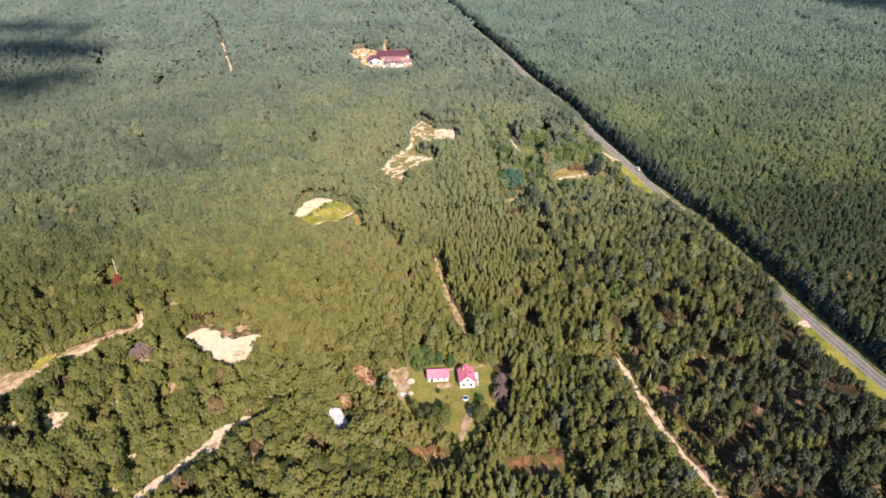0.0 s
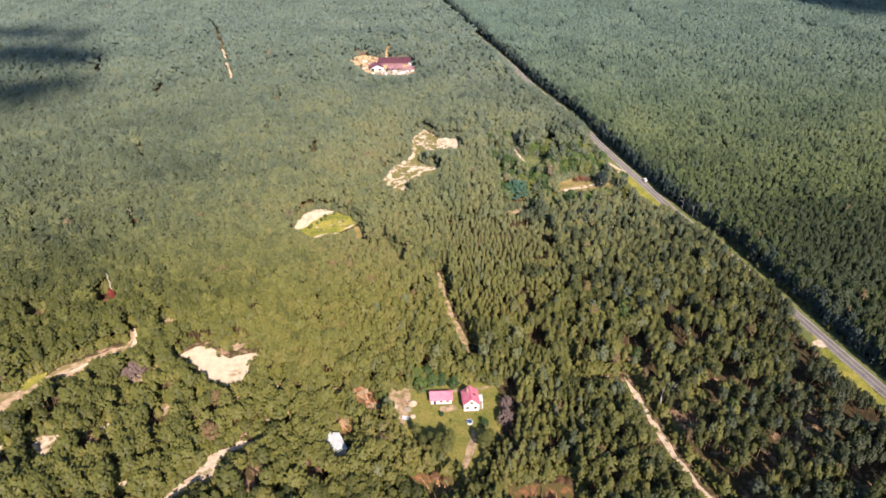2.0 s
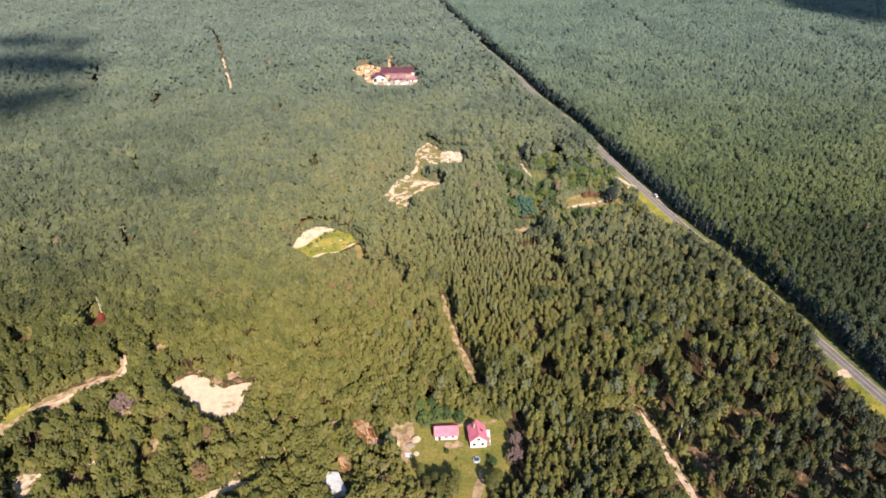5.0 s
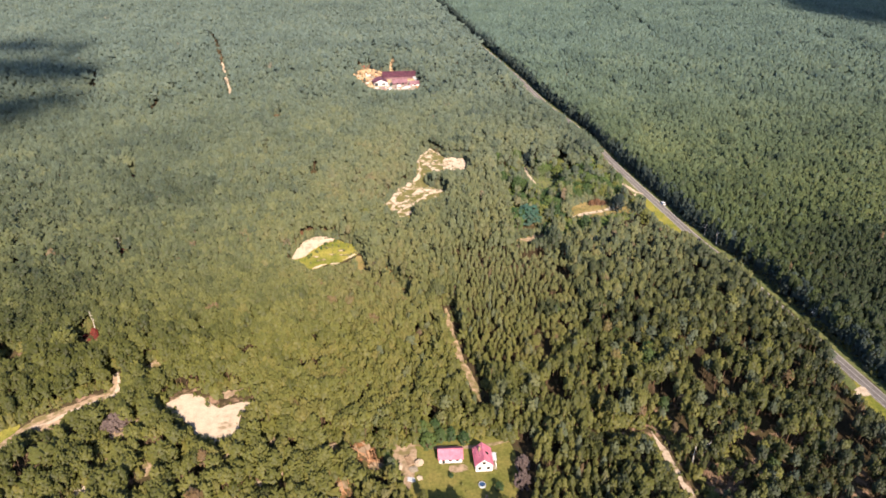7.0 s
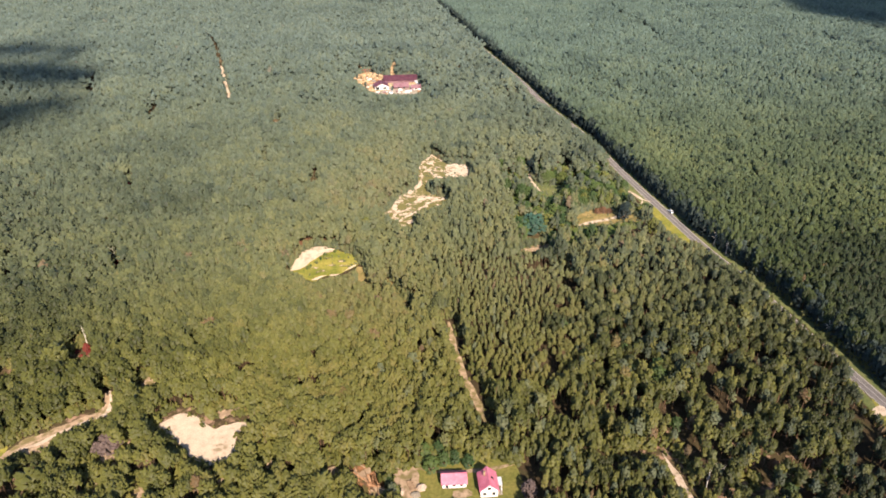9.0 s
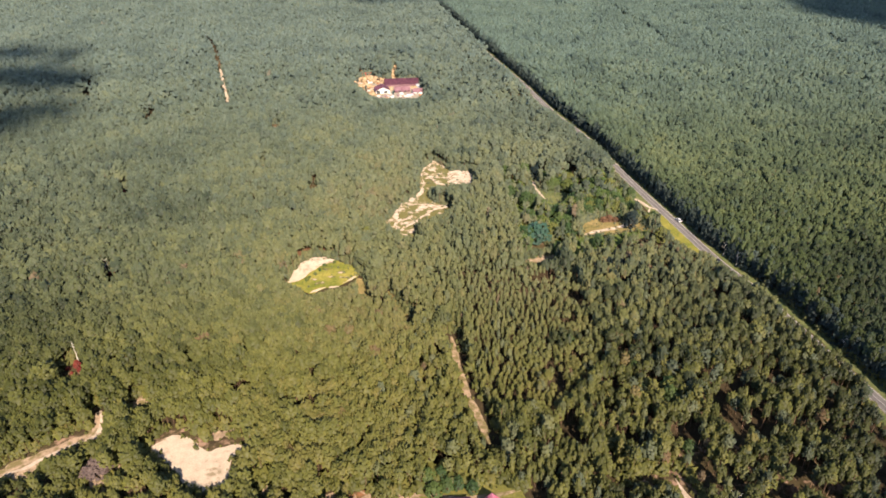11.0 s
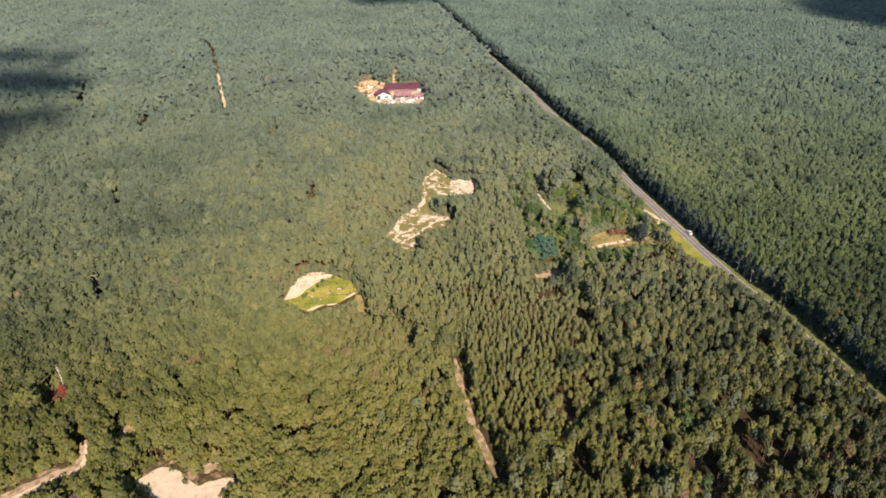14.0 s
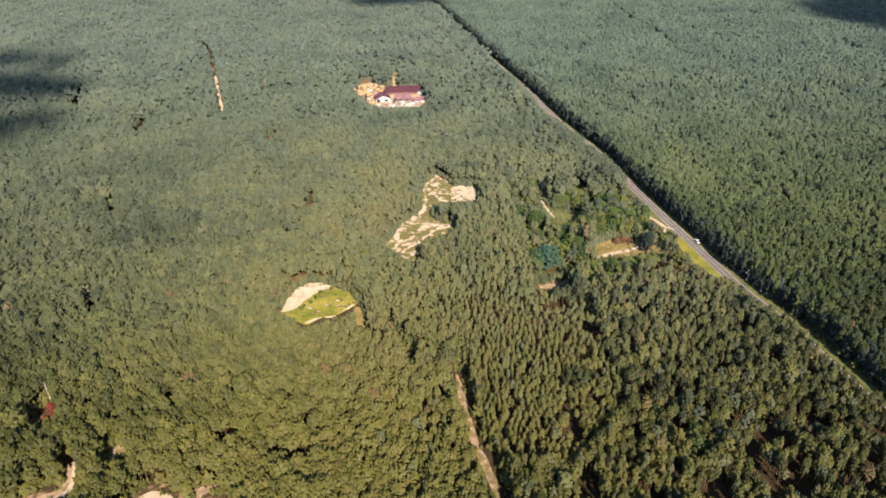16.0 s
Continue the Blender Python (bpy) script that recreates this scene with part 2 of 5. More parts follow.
YARD = [(-11, 193), (1, 197), (26, 198), (31, 190), (30, 174), (23, 163), (17, 152), (12, 158), (5, 168), (-2, 168), (-7, 178)]
QUARRY = [(-63, 321), (-60, 336), (-56, 342), (-50, 345), (-42, 342), (-36, 338), (-30.5, 334), (-29.5, 327), (-36, 319), (-45, 315), (-50, 311), (-57, 316)]
QUARRY_END = [(-30, 324), (-26.5, 322.5), (-24, 314.5), (-22.5, 307), (-29, 308.5), (-30.6, 317)]
WORKS_TRACK = [(-20, 672), (-20.5, 690), (-20, 726)]
SANDS = [(1, 455), (10, 473), (20, 455), (35, 452), (34, 430), (19, 430), (8, 427), (6, 412), (20, 398), (11, 388), (-1, 381), (-1, 360), (-11, 368), (-19, 381), (-12, 403), (-2, 416)]
GLADE_E = [(87, 376), (102, 382), (116, 378), (124, 368), (112, 364), (87, 361)]
GLADE_S = [(48, 335), (58, 341), (70, 343), (66, 336), (55, 333)]
GLADE_N = [(68, 436), (75, 420), (92, 416), (84, 402), (76, 398), (70, 412)]
LAYBY = [(124, 404), (127, 407), (129.5, 402), (131.5, 396), (134.5, 394.5), (136, 389.5), (131.5, 388), (128, 382.5), (126.5, 389), (125.5, 397)]
WORKS = [(-57, 664), (-54, 680), (-42, 690), (-24, 672), (-8, 668), (2, 662), (5, 640), (7, 622), (2, 612), (-30, 612), (-40, 622), (-47, 640)]
VERGE_W = [(136, 385), (142, 352), (148, 326), (143, 326), (133, 352), (130, 374)]
WEST_END = [(-175, 174), (-170, 190), (-154, 199.5), (-145, 201), (-141, 199), (-139.5, 194), (-143, 189), (-149, 184), (-160, 174)]
WIDE_W = [(-136, 207.5), (-135.5, 214), (-130, 216.5), (-125, 220), (-118, 224), (-116, 220.5), (-123.5, 213), (-126, 205), (-131.5, 206)]
SHED_YARD = [(-31, 169), (-26, 174), (-21, 165), (-24, 159)]
ISLAND = [(-146.5, 202.2), (-145.4, 206.5), (-143, 210), (-138.9, 210.5), (-138.6, 206.8), (-140.6, 203), (-142.5, 200)]
FELLED = [[(-24.1, 195.8), (-18.4, 197.8), (-13.9, 192.0), (-11.7, 183.1), (-15.3, 181.2), (-18.8, 185.9), (-22.5, 190.5)], [(-29.0, 179.2), (-26.4, 183.9), (-21.8, 179.4), (-19.8, 173.0), (-23.5, 170.1), (-26.7, 175.6)], [(1.3, 152.0), (7.3, 154.6), (11.7, 150.0), (10.6, 143.5), (5.0, 142.4), (1.9, 147.2)], [(32.5, 146.5), (41.5, 149.6), (48.7, 145.2), (49.1, 138.3), (39.8, 138.3), (33.8, 140.9)]]
APRON = [(159.3, 214.2), (165.3, 217.5), (167.9, 215.0), (164.2, 211.6), (159.9, 210.7)]
PATH_N = [(71.6, 438.8), (71.0, 426.7), (71.9, 415.1), (74.4, 405.7)]
WEST_POCKETS = [(-70.6, 223.2, 2.6), (-67.2, 224.6, 2.2), (-88.3, 188.7, 3.4), (-102.1, 191.6, 2.2), (-105.5, 179.8, 2.8), (-85, 172.5, 2.4), (-103.6, 147.4, 2.0), (-100.8, 200.5, 2.0), (-65.8, 159.7, 3.6), (-66, 155.8, 3.0), (-57.9, 169.7, 2.8), (-63.3, 192, 2.0), (-123.5, 174, 4.6), (-121, 168.5, 3.2), (-128.5, 170, 1.8), (-76, 146, 2.2), (-104.5, 206, 4.0), (-137, 171, 3)]
POCKETS = WEST_POCKETS + [(-102.7, 240.7, 3.6), (-28.9, 195.1, 3.0), (-24.4, 177.2, 3.0), (-43.5, 184.8, 1.8), (100.6, 184, 1.8), (-20, 195, 3), (-17, 193, 3.5), (-14, 186, 3), (6, 151, 4), (46, 148, 4), (1, 152, 3.5), (11, 150, 3), (31, 145.5, 4.5), (37, 146, 4.5), (-135, 260, 5.0), (-90, 265, 1.5), (61, 352, 5), (-106, 546, 4.0), (-64, 432, 3.5), (-100, 466, 2.5), (-147, 332, 3.5), (-176, 430, 3), (-160, 250, 4.0)]

spots_at = random.Random(4)
POCKETS += [(spots_at.uniform(-138, -42), spots_at.uniform(134, 214), spots_at.uniform(0.8, 2.4)) for _ in range(40)]

YOUNG_STAND = [(17.6, 319.8), (72.8, 317.7), (70.6, 290.8), (70.0, 247.5), (48.9, 225.3), (20.2, 223.8)]
SPRUCE_SPOTS = [(66, 463), (68, 457), (70, 448), (65, 449), (72, 441), (74, 437), (101, 455), (103, 447), (103, 437), (104, 431), (96, 468), (98, 461), (117, 444), (118, 436), (117, 373), (114, 368), (79, 505), (82, 499), (86, 490), (90, 482), (90, 331), (92, 326), (89, 319), (94, 322), (94, 314), (99, 325), (97, 308), (89, 307), (86, 310)]

CELL, X0, Y0, NX, NY = 1.5, -900.0, -122.0, 1200, 1010
GX, GY = np.meshgrid(X0 + (np.arange(NX) + 0.5) * CELL, Y0 + (np.arange(NY) + 0.5) * CELL)


def inside(poly):
    r = np.zeros(GX.shape, bool)
    for (x1, y1), (x2, y2) in zip(poly, poly[1:] + poly[:1]):
        if y1 != y2:
            r ^= ((y1 > GY) != (y2 > GY)) & (GX < (x2 - x1) * (GY - y1) / (y2 - y1) + x1)
    return r


def along(pts, half):
    r = np.zeros(GX.shape, bool)
    for (x1, y1), (x2, y2) in zip(pts, pts[1:]):
        l2 = (x2 - x1) ** 2 + (y2 - y1) ** 2
        t = np.clip(((GX - x1) * (x2 - x1) + (GY - y1) * (y2 - y1)) / l2, 0, 1)
        r |= (GX - x1 - t * (x2 - x1)) ** 2 + (GY - y1 - t * (y2 - y1)) ** 2 < half * half
    return r


ROAD_LINE = [(p.x, p.y) for p in smooth_line(ROAD, 12)]
seen = np.zeros(GX.shape, bool)
for poly in (PIT, YARD, QUARRY, QUARRY_END, SANDS, GLADE_E, GLADE_S, GLADE_N, LAYBY, WORKS, VERGE_W, SHED_YARD, WEST_END, WIDE_W, ISLAND, APRON, *FELLED):
    seen |= inside(poly)
for line, half in ((TRACK_W, 3.0), (TRACK_SW, 2.6), (TRACK_E, 2.5), (TRACK_EN, 1.3), (RIDE, 2.6), (RIDE_N, 1.2), (PATH_N, 1.6), (CUT[:4], 2.4), (WORKS_TRACK, 3.0)):
    seen |= along(line, half)
seen |= along([(-51, 311), (-44, 315), (-38, 316.2), (-33, 321), (-29, 326)], 2.6)
for x, y, r in POCKETS:
    seen |= (GX - x) ** 2 + (GY - y) ** 2 < r * r
NEAR_VERGE = [(197, 40), (182, 130), (171.8, 190), (166.6, 221)]
seen |= along([(x - 6.0, y) for x, y in NEAR_VERGE[1:]], 2.4)
bare_verge = along([(x - 6.0, y) for x, y in NEAR_VERGE], 3.0)
seen |= along([(x + 1.6, y) for x, y in ROAD_LINE], 1.8) & (GY < 780) & ((GY < 236) | (GY > 318)) & ((GY < 448) | (GY > 545))
seen |= along([(x + 3.6, y) for x, y in ROAD_LINE], 1.3) & (GY > 444) & (GY < 549)
seen |= along([(x + 5.6, y) for x, y in ROAD_LINE], 1.6) & (GY > 230) & (GY < 322)
seen |= along(ROAD_LINE, 4.0) & ((GY < 232) | ((GY > 338) & (GY < 445)) | ((GY > 582) & (GY < 622)))
bare = seen | along(ROAD_LINE, 4.2) | (along(ROAD_LINE, 6.0) & ((GY < 232) | ((GY > 334) & (GY < 445)))) | along(FAR_TRACK, 3.0) | along(FAR_RIDE, 3.8) | along(FAR_RIDE_B, 3.2)
for line in FAR_GAPS:
    bare |= along(line, 3.0)
PIT_BANK = [(x, y + 3.2) for x, y in PIT]
bare |= inside(PIT_BANK) | along([(x - 0.6, y + 3.4) for x, y in TRACK_W[6:13]], 1.8)
young = inside(YOUNG_STAND)
bare |= along([(x + 3.6, y) for x, y in ROAD_LINE], 3.4)
bare |= along(CUT, 2.8)
for line in (TRACK_E, RIDE):
    bare |= along([(x + 1.5, y) for x, y in line], 2.4)
bare |= inside([(24, 166), (33, 168), (36, 180), (36, 192), (28, 197), (24, 190)])
bare |= bare_verge | inside([(-56, 698), (-50, 708), (-42, 704), (-46, 695)]) | inside([(10, 640), (14, 652), (24, 652), (26, 642), (18, 637)])
# Trees before an opening stay below the camera's sight line, rising with distance.
RISE = 169.0 / np.hypot(GX, GY - 30)
LIMIT = np.full(GX.shape, 40.0)
ux, uy = GX / np.hypot(GX, GY - 30), (GY - 30) / np.hypot(GX, GY - 30)
for d in np.arange(0, 44, CELL):
    ix = np.clip(((GX + ux * d - X0) / CELL).astype(int), 0, NX - 1)
    iy = np.clip(((GY + uy * d - Y0) / CELL).astype(int), 0, NY - 1)
    LIMIT = np.where(seen[iy, ix], np.minimum(LIMIT, d * RISE + 0.8), LIMIT)
# Trees sunward of the larger openings are cut low, so that sunlight reaches in.
lit = np.zeros(GX.shape, bool)
for poly in (PIT, YARD, QUARRY, SANDS, GLADE_E, WORKS, WEST_END, WIDE_W, ISLAND, *FELLED[:2]):
    lit |= inside(poly)
for line, half in ((TRACK_W, 2.0), (TRACK_SW, 1.6), (TRACK_E, 1.4), (RIDE, 1.2)):
    lit |= along(line, half)
for x, y, r in POCKETS:
    if r > 1.8 and y < 300:
        lit |= (GX - x) ** 2 + (GY - y) ** 2 < (r * 0.7) ** 2
flat = math.hypot(TO_SUN.x, TO_SUN.y)
for d in np.arange(0, 24, CELL):
    ix = np.clip(((GX - TO_SUN.x / flat * d - X0) / CELL).astype(int), 0, NX - 1)
    iy = np.clip(((GY - TO_SUN.y / flat * d - Y0) / CELL).astype(int), 0, NY - 1)
    LIMIT = np.where(lit[iy, ix], np.minimum(LIMIT, d * TO_SUN.z / flat + 1.6), LIMIT)
LIMIT[bare] = 0


# ---- trees ----
rng = np.random.default_rng(7)
CORE_V = np.array([(1, 0, 0), (0, 1, 0), (-1, 0, 0), (0, -1, 0), (0, 0, 1), (0, 0, -1)], float)
CORE_F = np.array([(0, 1, 4), (1, 2, 4), (2, 3, 4), (3, 0, 4), (1, 0, 5), (2, 1, 5), (3, 2, 5), (0, 3, 5)])


def crown_template(tufts, size, slim, foot, g, core=8, belly=0.30, point=2.0, upright=0.8):
    """A crown of feathery shoots about a solid heart, for a tree one metre high: verts, tris."""
    tall = 1 - foot
    vs = [CORE_V * np.array((slim * 0.62, slim * 0.62, tall * 0.40)) * g.uniform(0.85, 1.1, (6, 1)) + (0, 0, foot + tall * 0.43)]
    fs = [CORE_F[:core]]
    n = 6
    for i in range(tufts):
        u = ((i + 0.5) / tufts) ** 0.9               # 0 at the foot of the crown, 1 at its tip
        side = max(0.0, 1 - abs((u - belly) / ((1 - belly) if u > belly else belly * 1.7)) ** point) ** 0.5
        r = slim * side * g.uniform(0.62, 1.05)
        a = i * 2.39996 + g.uniform(-0.4, 0.4)
        out = np.array((math.cos(a), math.sin(a), 0.0))
        c = out * r + (0, 0, foot + tall * u * 0.86 + g.uniform(-0.03, 0.03))
        s = size * (1.1 - 0.3 * u) * g.uniform(0.7, 1.3)
        up = Vector(out * (1.05 - 0.9 * u) * g.uniform(0.5, 1.2) + np.array((0, 0, upright)) + g.normal(0, 0.16, 3)).normalized()
        q = np.array(up.to_track_quat("Z", "Y").to_matrix())
        k = np.arange(3) * 2 * math.pi / 3 + g.uniform(0, 6)
        base = np.stack([np.cos(k) * 0.78, np.sin(k) * 0.78, np.full(3, -0.5)], 1) * s * g.uniform(0.8, 1.3, (3, 1))
        v = np.concatenate([base, [(g.normal(0, 0.1) * s, g.normal(0, 0.1) * s, s * 0.85)]])
        vs.append(v @ q.T + c)
        fs.append(np.array([(0, 1, 3), (1, 2, 3), (2, 0, 3)]) + n)
        n += 4
    return np.concatenate(vs), np.concatenate(fs)


def trunk_template(sides, top, thick):
    k = np.arange(sides) * 2 * math.pi / sides
    low = np.stack([np.cos(k) * thick, np.sin(k) * thick, np.full(sides, -0.01)], 1)
    high = np.stack([np.cos(k) * thick * 0.45, np.sin(k) * thick * 0.45, np.full(sides, top)], 1)
    f = []
    for i in range(sides):
        j = (i + 1) % sides
        f += [(i, j, sides + j), (i, sides + j, sides + i)]
    return np.concatenate([low, high]), np.array(f)


def raw_mesh(name, verts, tris, tint=None, mats=(), slots=None, grey=None, way=None):
    me = bpy.data.meshes.new(name)
    me.vertices.add(len(verts))
    me.vertices.foreach_set("co", np.ascontiguousarray(verts, np.float32).ravel())
    me.loops.add(3 * len(tris))
    me.loops.foreach_set("vertex_index", np.ascontiguousarray(tris, np.int32).ravel())
    me.polygons.add(len(tris))
    me.polygons.foreach_set("loop_start", np.arange(0, 3 * len(tris), 3, dtype=np.int32))
    for m in mats:
        me.materials.append(m)
    if slots is not None:
        me.polygons.foreach_set("material_index", np.ascontiguousarray(slots, np.int32))
    me.update(calc_edges=True)
    if tint is not None:
        me.attributes.new("tint", "FLOAT", "POINT").data.foreach_set("value", np.ascontiguousarray(tint, np.float32))
    if grey is not None:
        me.attributes.new("grey", "FLOAT", "POINT").data.foreach_set("value", np.ascontiguousarray(grey, np.float32))
    if way is not None:
        me.attributes.new("crown_way", "FLOAT_VECTOR", "POINT").data.foreach_set("vector", np.ascontiguousarray(way, np.float32).ravel())
    return me


def crown_way(tv):
    """The outward direction of the rounded crown at each vertex of a template."""
    low, high = tv[:, 2].min(), tv[:, 2].max()
    half, wide = (high - low) / 2, np.abs(tv[:, :2]).max()
    w = np.stack([tv[:, 0] / wide, tv[:, 1] / wide, (tv[:, 2] - low - half * 0.6) / half * 0.9 + 0.15], 1)
    return w / np.maximum(np.linalg.norm(w, axis=1, keepdims=True), 1e-6)


def scatter(templates, x, y, h, wide, tint, g):
    """One big mesh's worth of trees; each takes one of the templates."""
    vs, fs, ts, ws, base = [], [], [], [], 0
    which = g.integers(0, len(templates), len(x))
    for k, (tv, tf) in enumerate(templates):
        i = np.nonzero(which == k)[0]
        if not len(i):
            continue
        a = g.uniform(0, 2 * math.pi, len(i))
        c, s = np.cos(a)[:, None], np.sin(a)[:, None]
        w = (h[i] * wide[i])[:, None]
        lean = g.normal(0, 0.03, (2, len(i), 1)) * tv[:, 2] * h[i][:, None]
        vx = (tv[:, 0] * c - tv[:, 1] * s) * w + x[i][:, None] + lean[0]
        vy = (tv[:, 0] * s + tv[:, 1] * c) * w + y[i][:, None] + lean[1]
        vz = tv[:, 2] * h[i][:, None]
        vs.append(np.stack([vx, vy, vz], 2).reshape(-1, 3))
        fs.append((tf[None] + (np.arange(len(i)) * len(tv))[:, None, None]).reshape(-1, 3) + base)
        ts.append(np.repeat(tint[i], len(tv)))
        n = crown_way(tv)
        ws.append(np.stack([n[:, 0] * c - n[:, 1] * s, n[:, 0] * s + n[:, 1] * c, np.broadcast_to(n[:, 2], vx.shape)], 2).reshape(-1, 3))
        base += len(i) * len(tv)
    return np.concatenate(vs), np.concatenate(fs), np.concatenate(ts), np.concatenate(ws)


def road_x(y):
    return np.interp(y, [q[1] for q in ROAD_LINE], [q[0] for q in ROAD_LINE])


def stand(y0, y1, spacing, east, g):
    """Places of the trees between two depths, on one side of the road."""
    xs = np.arange(-800, 880, spacing)
    ys = np.arange(y0, y1, spacing * 0.88)
    px, py = np.meshgrid(xs, ys)
    px = px + (np.arange(len(ys)) % 2)[:, None] * spacing / 2
    px, py = (px + g.uniform(-0.42, 0.42, px.shape) * spacing).ravel(), (py + g.uniform(-0.42, 0.42, py.shape) * spacing).ravel()
    keep = (px < np.maximum(0.61 * py + 95, 150)) & (px > -np.maximum(0.56 * py + 88, 150)) & ((px > road_x(py)) == east) & (g.random(len(px)) > np.where((px > 60) & (not east), 0.10, 0.03))
    px, py = px[keep], py[keep]
    ix, iy = ((px - X0) / CELL).astype(int).clip(0, NX - 1), ((py - Y0) / CELL).astype(int).clip(0, NY - 1)
    lim = LIMIT[iy, ix]
    h = g.normal(10.4, 0.9 if east else 1.5, len(px)).clip(6.5, 14) * (1.04 if east else 1.0)
    # low scrubby patches and thin places
    patch = np.array([noise.noise((x * 0.02, y * 0.02, 3.1)) + 0.7 * noise.noise((x * 0.09, y * 0.09, 6.4)) for x, y in zip(px, py)])
    h = h * (1 + (0.10 if east else 0.22) * np.clip(patch, -0.8, 0.8))
    h = np.minimum(h, lim * g.uniform(0.8, 1.05, len(px)))
    h = np.where((px > road_x(py)) & (px < road_x(py) + 32), np.minimum(h * 1.12, lim), h)
    # groups of trees have gone here and there
    hole = np.array([noise.noise((x * 0.11, y * 0.11, 12.0)) for x, y in zip(px, py)])
    ok = (h > 1.6) & (hole < np.where(px > road_x(py), 0.42, np.where((px > 80) & (py < 235), 0.08, np.where(px > 80, np.where(py > 250, 0.32, 0.19), np.where(px > 35, np.where(py > 240, 0.42, 0.28), np.where((px < -40) & (py < 205), 0.14, np.where(py > 280, 0.56, 0.42)))))))
    leafy = (px > 50) & (px < 128) & (py > 336) & (py < 445)
    ok &= ~leafy | (g.random(len(px)) < 0.26)
    px, py, h = px[ok], py[ok], h[ok]
    # fuller pines west of the ride, mixed growth towards the road; mid-view glow and side falloff painted into the tint
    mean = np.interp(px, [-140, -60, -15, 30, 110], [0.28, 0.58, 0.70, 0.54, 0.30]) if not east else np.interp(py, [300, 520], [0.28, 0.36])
    # corner darkening of the picture, put into the needles at the near right
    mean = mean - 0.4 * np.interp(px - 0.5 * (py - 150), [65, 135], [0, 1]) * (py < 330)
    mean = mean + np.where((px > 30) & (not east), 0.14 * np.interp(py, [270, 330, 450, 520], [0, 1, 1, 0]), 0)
    # tints even out with distance, part of the painted haze
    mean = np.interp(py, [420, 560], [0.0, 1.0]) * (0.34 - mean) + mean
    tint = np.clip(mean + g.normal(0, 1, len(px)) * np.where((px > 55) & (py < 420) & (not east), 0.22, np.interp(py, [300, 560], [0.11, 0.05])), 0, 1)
    # a block of younger, brighter trees beside the ride
    block = young[((py - Y0) / CELL).astype(int).clip(0, NY - 1), ((px - X0) / CELL).astype(int).clip(0, NX - 1)] & ~leafy[ok]
    tint = np.where(block, np.clip(g.normal(0.68, 0.07, len(px)), 0, 1), tint)
    h = np.where(block, np.minimum(h, g.uniform(6.8, 8.6, len(px))), h)
    # stands differ in patches: olive, brownish and dark green
    drift = np.array([0.8 * noise.noise((x * 0.022, y * 0.022, 21.0)) + 0.6 * noise.noise((x * 0.07, y * 0.07, 23.0)) for x, y in zip(px, py)])
    tint = np.clip(tint + drift * np.interp(py, [200, 480], [0.18, 0.28]), 0, 1)
    dark = np.array([noise.noise((x * 0.055, y * 0.055, 41.0)) for x, y in zip(px, py)]) > np.where(px > 10, 0.50, 0.9)
    tint = np.where(dark & (py > 240), tint * 0.3, tint)
    h = np.where(dark & (py > 240) & (h > 7), h * 1.15, h)
    tint = np.where(g.random(len(px)) < np.where(py > 330, 0.0006, np.where((py < 235) & (np.abs(px) > 40), 0.014, np.where(px > 40, 0.006, 0.0025))), 1.1, tint)
    wide = np.clip(g.normal(0.88, 0.17, len(px)), 0.55, 1.4) * np.where(h < 5.5, 1.25, 1.0) * np.interp(px, [-30, 20, 160, 240], [1.06, 0.77, 0.77, 0.86]) ** np.interp(py, [330, 450], [1, 0]) * np.interp(py, [380, 600], [1.02 if east else 1.0, 1.14 if east else 1.28])
    return px, py, h, wide, tint


def haze_tone(y):
    """Haze painted into the needle colour, stronger farther north."""
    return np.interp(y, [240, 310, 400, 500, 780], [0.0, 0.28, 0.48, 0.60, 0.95])


